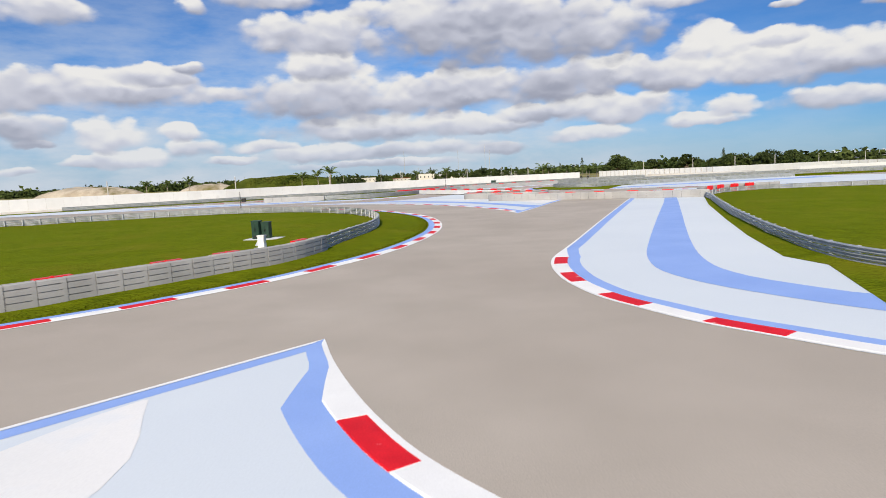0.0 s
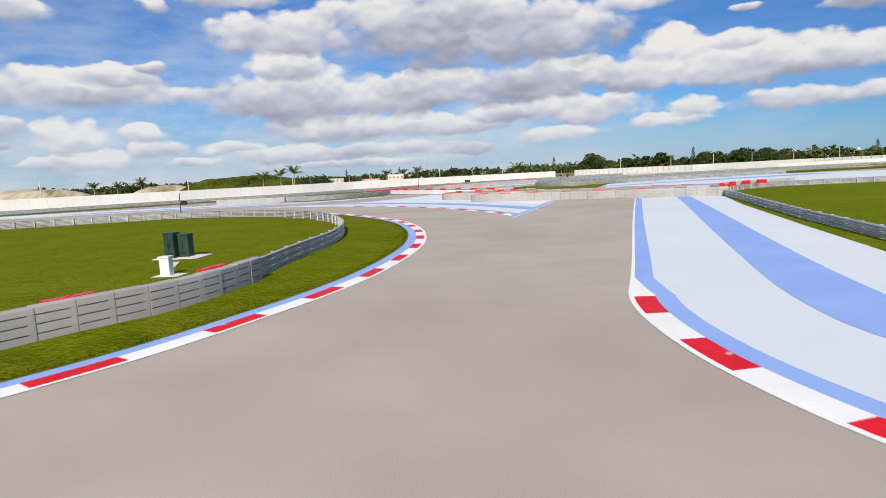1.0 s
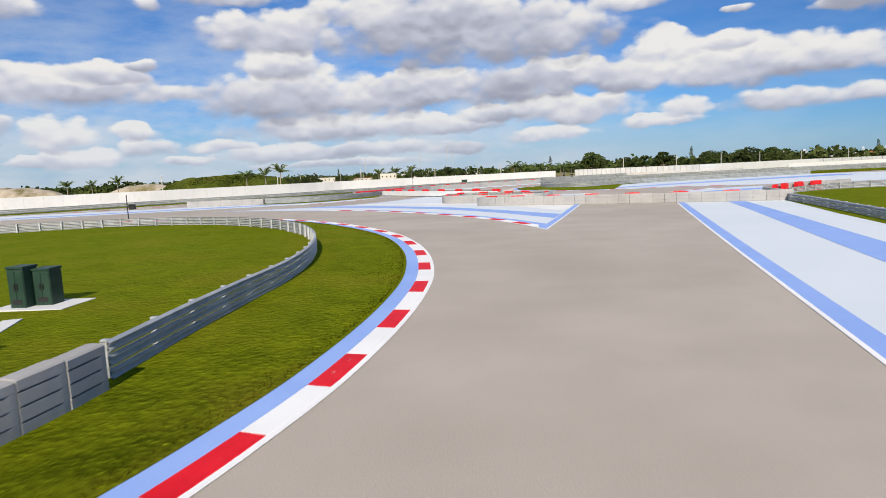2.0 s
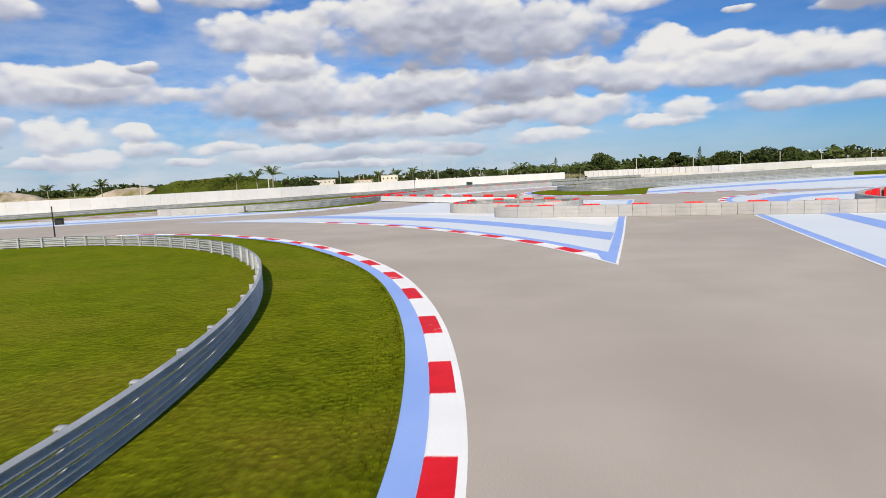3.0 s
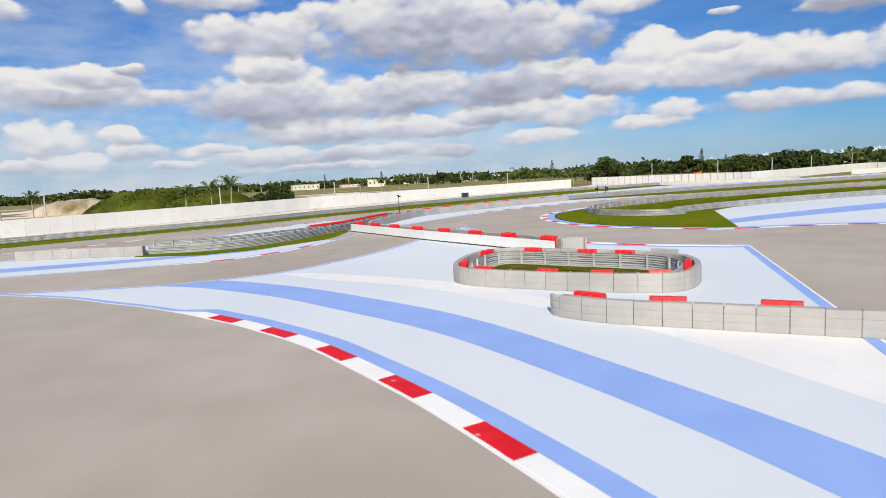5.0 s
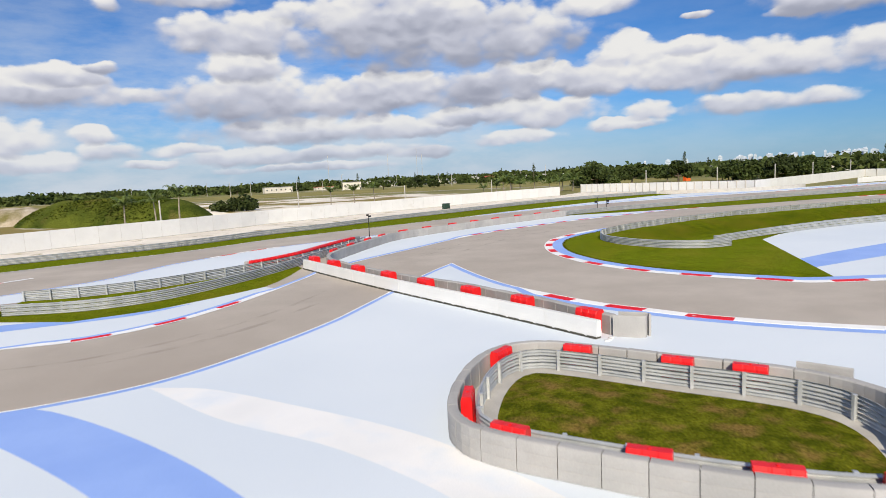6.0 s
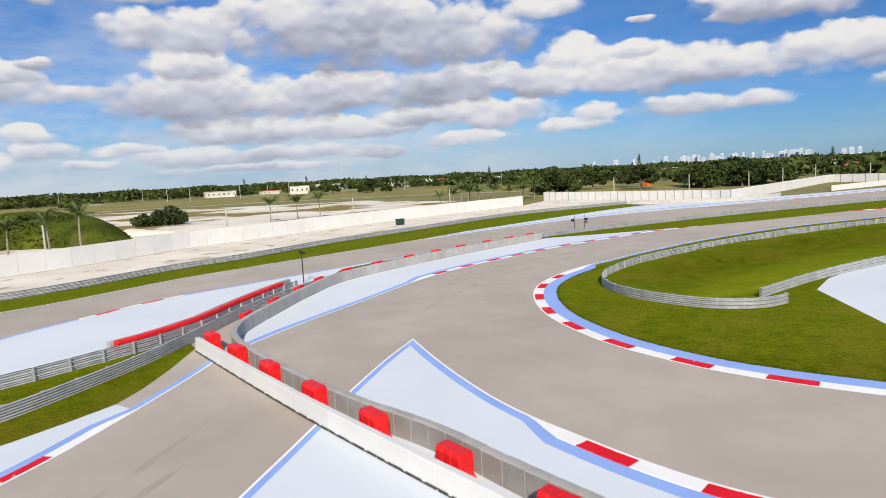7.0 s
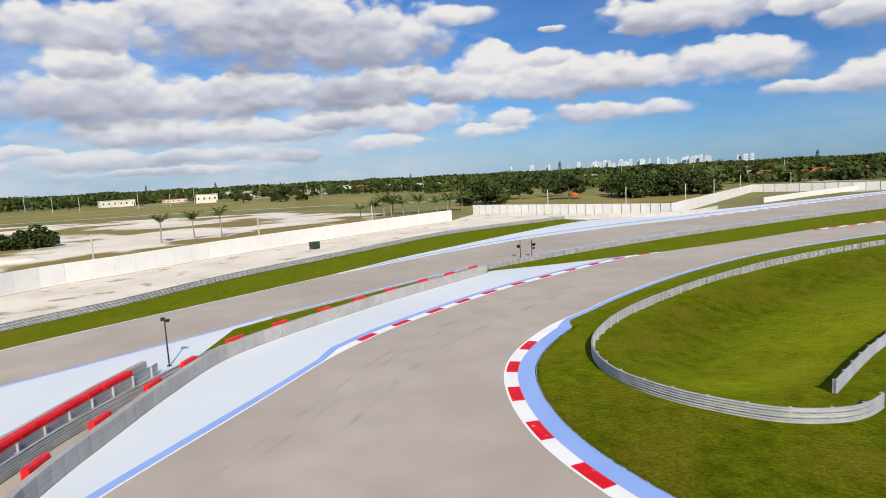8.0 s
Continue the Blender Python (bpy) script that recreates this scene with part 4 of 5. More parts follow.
def guard_rail(c, side, label, post_step=2.0, section=4.0, beams=3, step=0.6):
    """Corrugated beams along a line, with posts behind them: side 1 is to the right."""
    ob = thing("guard_rail", label, "guard rail", "guard rails of the circuit")
    total = lengths(c)[-1]
    n = max(1, round(total / section))
    for k in range(n):
        piece = cut(c, total * k / n, min(total, total * (k + 1) / n + 0.04), step)
        piece[:, 2] += 0.0015 * (k % 2)
        for z in (0.04, 0.325, 0.61)[3 - beams:]:
            bm = bmesh.new()
            sweep(bm, piece + normals(piece) * 0.002 * (k % 2), beam_profile(z, side), loop=True)
            part("beam", bm, STEEL, ob, smooth=False)
    line = shifted(c, side * 0.075)
    nrm = normals(c)
    s = lengths(c)
    for k in range(int(total / post_step) + 1):
        at = min(total - 0.1, 0.1 + k * post_step)
        x, y = np.interp(at, s, line[:, 0]), np.interp(at, s, line[:, 1])
        nx, ny = np.interp(at, s, nrm[:, 0]), np.interp(at, s, nrm[:, 1])
        p = part("post", POST, None, ob, "pale galvanised post")
        p.matrix_world = pose(x, y, c[0, 2], 0, 0, math.degrees(math.atan2(ny, nx)))
    return ob


guard_rail(stretch(RAIL_K1, (-7, 36.2), (-60, 75)), -1, "galvanised steel triple guard rail curving through the grass", 1.9)
guard_rail(stretch(RAIL_R, (20, 10.5), (78, 84.5)) - np.array((0, 0, 0.2)), 1, "galvanised steel triple guard rail on the grass edge", 2.0)
guard_rail(stretch(RAIL_H, (37.0, 141), (132, 183)), 1, "galvanised steel triple guard rail round the hairpin", 1.9)
guard_rail(stretch(RAIL_2, (36.6, 143.3), (91, 157.8)), -1, "galvanised steel guard rail beside the painted run-off", 2.0)
guard_rail(RAIL_A, 1, "galvanised steel guard rail seen from its posts", 2.0)
guard_rail(stretch(RAIL_1, (-24.2, 129.4), (36.2, 193)), -1, "galvanised steel triple guard rail behind the grass islet", 2.0)
guard_rail(stretch(RAIL_1, (36.2, 193), (200, 227)), -1, "galvanised steel guard rail of the far straight", 4.0, 12.0, step=3.0)
guard_rail(stretch(FAR_RAIL, (-82, 133.5), (85.4, 256.7)), -1, "galvanised steel guard rail before the sand verge", 4.0, 12.0, step=3.0)


# ---- belt barriers ----
def slit_panel(bm, line, side, thick, top, lean, slits):
    """A belt panel with short slits cut into its face, which end before the lapped edge."""
    n = len(line)
    right = normals(line)
    rings = []
    for i, (p, r) in enumerate(zip(line, right)):
        t = i / (n - 1)
        cutting = 0.06 if 0.05 < t < 0.82 else 0.0
        lap = -0.004 * max(0.0, 1 - abs(t - 0.88) / 0.12)
        prof = [(0.02, 0.0), (-0.012 + lap, 0.04)]
        for z in slits:
            prof += [(-0.02 + lap, z - 0.02), (-0.02 + lap + cutting, z - 0.016), (-0.02 + lap + cutting, z + 0.014), (-0.022 + lap, z + 0.018)]
        prof += [(-0.01 + lean + lap, top - 0.03), (0.025 + lean, top), (thick * 0.5, top + 0.012), (thick - 0.03, top), (thick, top - 0.04), (thick, 0.0)]
        rings.append([bm.verts.new((p[0] + r[0] * side * x, p[1] + r[1] * side * x, p[2] + z)) for x, z in prof])
    m = len(rings[0])
    for one, two in zip(rings, rings[1:]):
        for k in range(m):
            bm.faces.new((one[k], one[(k + 1) % m], two[(k + 1) % m], two[k]))
    bm.faces.new(rings[0])
    bm.faces.new(rings[-1][::-1])


def belt_wall(c, side, label, height=0.98, thick=0.55, panel=1.95, step=0.4, crease=0.008, slits=(), back=0.0):
    """Upright belt panels with creases, over a thick tyre core; side 1: the core lies to the right."""
    ob = thing("belt_barrier", label, "barrier", "belt barriers of the circuit")
    total = lengths(c)[-1]
    n = max(1, round(total / panel))
    rnd = random.Random(round(total * 10))
    h = height
    bm = bmesh.new()
    sweep(bm, cut(c, 0.05, total - 0.05, step), [(side * x, z) for x, z in ((0.08, 0.01), (0.08, h - 0.1), (thick - 0.08, h - 0.1), (thick - 0.08, 0.01))], loop=True)
    part("tyre_core", bm, DARK, ob, "black rubber core")
    for k in range(n):
        lean = rnd.uniform(-0.012, 0.012)
        top = h + rnd.uniform(-0.012, 0.012)
        a, b = total * k / n + 0.012, total * (k + 1) / n - 0.012
        bm = bmesh.new()
        if slits:
            slit_panel(bm, shifted(cut(c, a, b, 0.07), side * rnd.uniform(-0.012, 0.012)), side, thick, top, lean, slits)
        else:
            prof = [(0.02, 0.0), (-0.012, 0.04), (-0.02, 0.17), (-0.014, 0.314), (-0.012 + crease, 0.325), (-0.014, 0.336), (-0.022, 0.5), (-0.014, 0.644), (-0.012 + crease, 0.655), (-0.014, 0.666), (-0.02, 0.82), (-0.01 + lean, top - 0.03), (0.025 + lean, top), (thick * 0.5, top + 0.012), (thick - 0.03, top), (thick, top - 0.04), (thick, 0.0)]
            line = cut(c, a, b, step)
            t = np.linspace(0, 1, len(line))
            bulge = 0.018 * (1 - (2 * t - 1) ** 2) - 0.012
            sweep(bm, shifted(line, -side * bulge), [(side * x, z) for x, z in prof], loop=True)
        part("belt_panel", bm, BELT, ob)
        if back and a < back:
            bm = bmesh.new()
            sweep(bm, cut(c, a, b, step), [(side * (thick + 0.004), 0.02), (side * (thick + 0.004), top - 0.05), (side * (thick + 0.02), top - 0.05), (side * (thick + 0.02), 0.02)], loop=True)
            sheet = part("back_sheet", bm, BELT_BACK, ob, "dark grey rubber back sheet")
            bm = bmesh.new()
            sweep(bm, cut(c, b - 0.025, b + 0.005, 0.03), [(side * (thick + 0.021), 0.02), (side * (thick + 0.021), top - 0.02), (side * (thick + 0.035), top - 0.02), (side * (thick + 0.035), 0.02)], loop=True)
            part("strap", bm, BELT, sheet, "thin pale upright strap")
    return ob


belt_wall(WALL_K1, -1, "grey creased rubber belt barrier on the grass", panel=1.02, thick=0.36, slits=(0.3, 0.54, 0.78))
belt_wall(PEN, -1, "grey rubber belt barrier closing round a grass pen", panel=1.17, thick=0.34)
belt_wall(WALL_G, -1, "grey rubber belt barrier standing across the road", panel=1.1, thick=0.4, crease=0.012)
belt_wall(NEAR_BELT, -1, "grey rubber belt barrier following the painted verge", panel=1.05, thick=0.4, height=1.03, back=36.0)
belt_wall(stretch(LOW_WALL, (-38, 131.2), (-24.5, 129.2)), -1, "grey rubber belt barrier before the far road", panel=2.0)
belt_wall(shifted(BELT_R, -1.0), -1, "grey rubber belt barrier at the turned guard rail", panel=1.8, thick=0.4)
belt_wall(stretch(shifted(RAIL_A, -1.25), (-9.6, 144.6), (-0.2, 166.2)), 1, "dark grey rubber belt barrier beside the painted wedge", panel=1.9, thick=0.4)


def belt_flap(points, height, thick, label):
    """A loose belt end: a folded sheet with creases and a rounded top edge."""
    bm = bmesh.new()
    h = height
    sweep(bm, spline(points, 0.12), [(0.0, 0.0), (-0.02, 0.3), (0.006, 0.335), (-0.02, 0.37), (-0.022, 0.64), (0.006, 0.675), (-0.02, 0.71), (-0.02, h - 0.06), (0.01, h - 0.015), (0.04, h), (thick - 0.04, h), (thick - 0.01, h - 0.015), (thick, h - 0.06), (thick, 0.0)], loop=True)
    return solid("belt_flap", bm, BELT, label, "barrier")


belt_flap([(7.42, 92.25), (7.25, 92.6), (7.2, 92.95)], 0.95, 0.12, "loose grey belt end folded behind the barrier")
belt_flap([(16.7, 104.3), (17.1, 103.95), (17.5, 103.5), (17.9, 103.05)], 1.1, 0.1, "loose grey belt end standing behind the pen")
belt_flap([(13.4, 113.05), (14.0, 112.7), (14.45, 112.45), (14.72, 112.4), (14.85, 112.6)], 1.08, 0.09, "grey folded belt sheet at the barrier's end")
belt_flap([(13.9, 113.55), (14.5, 113.2), (14.95, 112.95), (15.15, 112.75), (15.1, 112.5)], 1.12, 0.09, "second grey belt sheet folded behind the first")

# the pen's guard rail and grass
pen_rail = shifted(PEN, -1.0)
guard_rail(cut(pen_rail, 0.0, lengths(pen_rail)[-1] - 0.3), -1, "galvanised steel guard rail closing round the grass pen", 1.75, 3.5)
area("pen_pavement", flat(cut(shifted(PEN, -0.3), 0, lengths(shifted(PEN, -0.3))[-1] - 0.5, 0.6)), 0.020, CONCRETE, "bare grey concrete floor of the pen")
pen_in = shifted(PEN, -1.6)
land("pen_grass", flat(cut(pen_in, 0, lengths(pen_in)[-1] - 0.8, 0.6)), lambda x, y, d: 0.012 + 1.2 * lawn(x, y, d), GRASS_DRY, "green and brown patchy grass inside the pen", 0.6)


# ---- red plastic blocks ----
def red_block_parts():
    bm = bmesh.new()
    prof = [(-0.26, 0.0), (-0.26, 0.14), (-0.2, 0.3), (-0.2, 0.92), (-0.15, 1.06), (0.15, 1.06), (0.2, 0.92), (0.2, 0.3), (0.26, 0.14), (0.26, 0.0)]
    stops = [(-0.7, 0.92), (-0.66, 1.0), (-0.3, 1.0), (-0.27, 0.93), (-0.2, 0.93), (-0.17, 1.0), (0.17, 1.0), (0.2, 0.93), (0.27, 0.93), (0.3, 1.0), (0.66, 1.0), (0.7, 0.92)]
    rings = [[bm.verts.new((x, a * w, z * (0.97 + 0.03 * w))) for a, z in prof] for x, w in stops]
    m = len(prof)
    for one, two in zip(rings, rings[1:]):
        for j in range(m):
            bm.faces.new((one[j], one[(j + 1) % m], two[(j + 1) % m], two[j]))
    bm.faces.new(rings[0])
    bm.faces.new(rings[-1][::-1])
    body = mesh(bm, "body", PLASTIC_RED)
    bm = bmesh.new()
    tube(bm, (0, 0, 1.03), (0, 0, 1.09), 0.07, 0.06, 10)
    return body, mesh(bm, "filler_cap", PLASTIC_RED)


RED_BODY, RED_CAP = red_block_parts()


def red_block(x, y, turn, group, scale=1.0, deep=1.0, tall=1.0):
    ob = thing("plastic_block", "red water-filled plastic block behind the belt barrier", "plastic barrier", group, at=(x, y, 0), turn=turn)
    ob.scale = (scale, deep, tall)
    part("body", RED_BODY, None, ob)
    part("filler_cap", RED_CAP, None, ob)
    return ob


def red_row(c, places, offset, group, scale=1.0, tall=1.0, deep=1.0):
    s = lengths(c)
    line, nrm = shifted(c, offset), normals(c)
    for x, y in places:
        at = where(c, x, y)
        px, py = np.interp(at, s, line[:, 0]), np.interp(at, s, line[:, 1])
        nx, ny = np.interp(at, s, nrm[:, 0]), np.interp(at, s, nrm[:, 1])
        red_block(px, py, math.degrees(math.atan2(nx, -ny)) + random.uniform(-3, 3), group, scale, deep, tall)


for s in (1.3, 6.3, 11.0, 16.0, 21.1, 26.2, 31.1, 35.6):
    p = shifted(cut(JERSEY, s, s + 0.5), 0.98)[0]
    red_block(p[0], p[1], 118.6 + random.uniform(-4, 4), "red blocks beside the concrete barrier", 0.95, 1.75, 1.14)
red_row(NEAR_BELT, [(-2.6, 150.5), (-0.8, 155.3), (1.1, 160.4), (3.3, 164.6), (6.3, 168.9), (10.2, 172.1), (14.2, 175.6), (18.3, 178.6), (22.5, 181.7), (26.7, 184.9), (30.7, 187.7), (35.1, 190.8)], -0.7, "red blocks behind the belt barrier", 1.15, 1.1)
red_row(PEN, [(4.2, 104.6), (6.2, 109.2), (10.6, 108.9), (13.5, 106.5), (15.6, 104.9), (17.2, 98.6), (13.65, 95.75), (10.8, 96.9), (8.1, 98.5), (5.2, 100.6)], -0.64, "red blocks round the grass pen", 0.82)
red_row(WALL_G, [(8.0, 91.4), (10.8, 89.1), (14.3, 86.9), (17.8, 85.0), (21.3, 83.0), (25.1, 80.9), (29.1, 79.0)], -0.85, "red blocks behind the belt barrier across the road")
red_row(stretch(shifted(RAIL_A, -0.5), (-9.0, 144.2), (-0.2, 164.0)), [(p[0], p[1]) for p in stretch(shifted(RAIL_A, -0.5), (-8.4, 144.6), (-0.6, 163.2), 1.45)], -0.1, "red blocks in a closed row", 1.02, 1.0, 1.35)
red_row(WALL_K1, [(-17.6, 19.9), (-14.6, 23.0), (-11.9, 26.3), (-9.9, 28.8), (-7.4, 33.1)], -0.66, "red blocks behind the belt barrier on the grass", 0.95, 0.93)
red_row(BELT_R, [(38.6, 86.4), (41.0, 88.8), (43.6, 90.6), (46.6, 92.0)], -0.5, "red blocks at the turned guard rail")


# ---- white concrete barriers ----
JERSEY_TOP = 0.93


def barrier_mesh(length):
    bm = bmesh.new()
    prof = [(-0.2, 0.12), (-0.2, 0.16), (-0.165, 0.5), (-0.15, JERSEY_TOP - 0.03), (-0.13, JERSEY_TOP), (0.13, JERSEY_TOP), (0.15, JERSEY_TOP - 0.03), (0.165, 0.5), (0.2, 0.16), (0.2, 0.12)]
    sweep(bm, np.array([(0, y, 0) for y in (0.012, 0.03, length / 2, length - 0.03, length - 0.012)]), prof, loop=True)
    return mesh(bm, "body", CONCRETE_WHITE)


def gap_shade_mesh(length):
    bm = bmesh.new()
    # one continuous dark strip: feet and the shadow gap under the barrier together
    box(bm, -0.215, 0.19, 0.06, length - 0.06, -0.01, 0.125)
    return mesh(bm, "pad", GAP_OLIVE)


def lug_mesh():
    bm = bmesh.new()
    box(bm, -0.225, -0.19, -0.09, 0.09, 0.09, 0.15, 0.008)
    return mesh(bm, "lug", CONCRETE_WHITE)


count = 10
length = float(lengths(JERSEY)[-1]) / count
BARRIER, GAP_SHADE, LUG = barrier_mesh(length), gap_shade_mesh(length), lug_mesh()
for k in range(count):
    a, b = cut(JERSEY, length * k, length * k + 0.5)[0], cut(JERSEY, 0, length * (k + 1))[-1]
    along = (b - a) / np.linalg.norm(b - a)
    at = a + 0.19 * np.array((along[1], -along[0], 0))
    ob = thing("concrete_barrier", "white cast concrete barrier with a sloped foot", "barrier", "white barriers in a row", at=(at[0], at[1], 0), turn=math.degrees(math.atan2(-along[0], along[1])) + random.uniform(-0.15, 0.15))
    part("body", BARRIER, None, ob)
    part("pad", GAP_SHADE, None, ob, "dark olive strip for the feet and shaded gap under the barrier")
    for y in (0.7, length / 2, length - 0.7):
        part("lug", LUG, None, ob).location = (0, y, 0)
bm = bmesh.new()
for q in ((12.95, 112.35), (13.1, 112.6), (12.75, 112.2)):
    box(bm, q[0] - 0.12, q[0] + 0.1, q[1] - 0.05, q[1] + 0.06, 0.0, 0.09)
solid("rubble", bm, CONCRETE_WHITE, "broken white concrete lumps at the barrier's end", "rubble")


# ---- white boundary wall ----
def boundary(name, c, label, panel, height=2.9, post=False):
    ob = thing(name, label, "wall", kind="structure")
    total = lengths(c)[-1]
    n = max(1, round(total / panel))
    for k in range(n):
        a, b = cut(c, total * k / n + 0.02, total * k / n + 0.5)[0], cut(c, 0, total * (k + 1) / n - 0.02)[-1]
        bm = bmesh.new()
        sweep(bm, np.array([a, (a + b) / 2, b]), [(0.0, -0.05), (0.0, height), (-0.16, height), (-0.16, -0.05)], loop=True)
        part("panel", bm, CONCRETE_WHITE, ob)
    if not post:
        bm = bmesh.new()
        box(bm, -0.019, 0.019, -0.15, -0.03, 0, height - 0.02)
        data = mesh(bm, "joint", CONCRETE)
        for k in range(1, n):
            p, q = cut(c, 0, total * k / n - 0.2)[-1], cut(c, 0, total * k / n)[-1]
            part("joint", data, None, ob, "grey upright joint").matrix_world = pose(q[0], q[1], 0, 0, 0, math.degrees(math.atan2(q[1] - p[1], q[0] - p[0])) + 180)
    if post:
        s = lengths(c)
        bm = bmesh.new()
        box(bm, -0.13, 0.13, -0.13, 0.13, 0, height + 0.06)
        data = mesh(bm, "wall_post", CONCRETE)
        for k in range(n + 1):
            p = cut(c, 0, max(0.1, total * k / n))[-1]
            part("wall_post", data, None, ob, "grey joint post").matrix_world = pose(p[0], p[1], 0)
    return ob


boundary("boundary_wall_west", WHITE_WALL, "white concrete boundary wall with upright joints", 3.6)
bm = bmesh.new()
sweep(bm, stretch(shifted(WHITE_WALL, 1.5), (-130, 116), (62, 278), 2.0), [(0.0, 0.0), (0.0, 0.16), (0.28, 0.16), (0.28, 0.0)], loop=True)
solid("foot_kerb", bm, CONCRETE, "low grey concrete kerb along the white wall", "kerb", "structure")
boundary("boundary_wall_north", WHITE_WALL_2, "white concrete panel wall with grey posts", 2.6, post=True)
boundary("boundary_wall_turn", WHITE_WALL_3, "white concrete boundary wall turning away", 4.0)
boundary("boundary_wall_east", WHITE_WALL_4, "white concrete panel wall with grey posts", 4.0, post=True)
bm = bmesh.new()
sweep(bm, spline([(86.5, 256.5), (95, 250.5), (110, 243.9), (122, 247.5), (128, 251)], 2.0), [(0, 0), (0, 0.9), (0.4, 0.9), (0.4, 0)], loop=True)
solid("low_concrete_wall", bm, CONCRETE, "low bare concrete wall before the white wall", "wall", "structure")
bm = bmesh.new()
sweep(bm, spline([(150, 256.5), (178, 266), (215, 276), (240, 281)], 2.0), [(0, 0), (0, 1.6), (-0.2, 1.6), (-0.2, 0)], loop=True)
solid("retaining_wall", bm, CONCRETE_WHITE, "white retaining wall under a grass slope", "wall", "structure")


# ---- trackside equipment ----
def cabinet(x, y, w, d, h, turn, mat, label, fittings=True):
    ob = thing("utility_cabinet", label, "cabinet", at=(x, y, 0.08), turn=turn)
    part("body", box(bmesh.new(), -w / 2, w / 2, -d / 2, d / 2, 0, h - 0.07, 0.015), mat, ob)
    part("lid", box(bmesh.new(), -w / 2 - 0.03, w / 2 + 0.03, -d / 2 - 0.03, d / 2 + 0.03, h - 0.07, h, 0.012), mat, ob)
    for s in (-1, 1):
        dr = part("door", box(bmesh.new(), s * w / 4 - w / 4 + 0.02, s * w / 4 + w / 4 - 0.02, -d / 2 - 0.025, -d / 2 - 0.003, 0.08, h - 0.14, 0.008), mat, ob)
        if not fittings:
            continue
        part("handle", box(bmesh.new(), s * 0.05 - 0.015, s * 0.05 + 0.015, -d / 2 - 0.06, -d / 2 - 0.025, h * 0.45, h * 0.6), DARK, dr, "dark handle")
    if fittings:
        part("vent", box(bmesh.new(), -w * 0.3, w * 0.3, -d / 2 - 0.035, -d / 2 - 0.026, 0.14, 0.3), DARK, ob, "dark louvred vent")
    return ob


def slab(x, y, w, d, turn, label):
    ob = solid("concrete_slab", box(bmesh.new(), -w / 2, w / 2, -d / 2, d / 2, -0.1, 0.11, 0.01), CONCRETE_WHITE, label, "slab")
    ob.matrix_world = pose(x, y, 0, 0, 0, turn)


slab(-13.1, 44.9, 2.5, 1.7, -8, "pale concrete slab under the green cabinets")
slab(-11.2, 38.1, 1.15, 0.95, -8, "pale concrete slab under the white cabinet")
slab(-12.35, 41.2, 0.5, 3.0, 14, "pale concrete cable cover on the grass")
cabinet(-13.55, 44.75, 0.56, 0.6, 1.36, -10, GREEN_METAL, "dark green steel utility cabinet on a slab")
cabinet(-12.92, 45.0, 0.56, 0.6, 1.24, -6, GREEN_METAL, "dark green steel utility cabinet on a slab")
cabinet(-11.3, 38.1, 0.42, 0.36, 0.84, -8, WHITE_PLASTIC, "white plastic utility cabinet on a slab", False)
cabinet(20.5, 237.1, 1.6, 1.2, 1.35, 35, GREEN_METAL, "dark green cabinet on the sand verge")


def light_pole(x, y, h, heads, turn, label):
    ob = thing("signal_pole", label, "pole", "signal poles", at=(x, y, 0), turn=turn)
    part("base_plate", box(bmesh.new(), -0.15, 0.15, -0.15, 0.15, 0, 0.06), DARK, ob)
    part("shaft", tube(bmesh.new(), (0, 0, 0.05), (0, 0, h), 0.06, 0.045), DARK, ob)
    for hx, hz, w in heads:
        arm = part("bracket", box(bmesh.new(), min(0, hx), max(0, hx), -0.03, 0.03, hz - 0.03, hz + 0.03), DARK, ob)
        lamp = part("signal_box", box(bmesh.new(), hx - w / 2, hx + w / 2, -0.2, 0.02, hz - w * 0.4, hz + w * 0.4, 0.02), DARK, ob, "black signal lamp box")
        part("hood", box(bmesh.new(), hx - w / 2 - 0.02, hx + w / 2 + 0.02, -0.3, -0.18, hz + w * 0.36, hz + w * 0.42), DARK, lamp)
    return ob


light_pole(1.4, 167.6, 3.6, [(-0.12, 3.55, 0.3), (0.2, 3.4, 0.26)], 10, "slim black signal pole between guard rails")
light_pole(-28.3, 86.8, 3.1, [(0.5, 1.9, 0.62)], 0, "slim black pole with a signal box at the rail")
light_pole(46.5, 202.0, 2.6, [(-0.42, 1.7, 0.55)], 20, "slim black pole with a signal box")
light_pole(48.1, 201.4, 2.6, [(0.36, 1.8, 0.5), (0.3, 1.3, 0.3)], 20, "slim black pole with a signal box")
light_pole(95, 77.5, 3.4, [(-0.5, 2.6, 0.6)], 0, "slim black pole with a signal box at the rail")


# ---- posts and masts ----
def mast(x, y, h, r, label, lamp=0.0, turn=0.0):
    ob = thing("utility_pole", label, "pole", "pale poles along the boundary", at=(x, y, -0.1), turn=turn)
    part("shaft", tube(bmesh.new(), (0, 0, 0), (0, 0, h), r, r * 0.75), CONCRETE, ob)
    part("cap", tube(bmesh.new(), (0, 0, h), (0, 0, h + 0.08), r * 0.85, r * 0.4), CONCRETE_WHITE, ob)
    if lamp:
        part("lamp_arm", tube(bmesh.new(), (0, 0, h - 0.2), (lamp, 0, h + 0.5), 0.06, 0.05), CONCRETE, ob)
        part("lamp_head", box(bmesh.new(), lamp - 0.1, lamp + 0.6, -0.15, 0.15, h + 0.45, h + 0.6), CONCRETE_WHITE, ob)


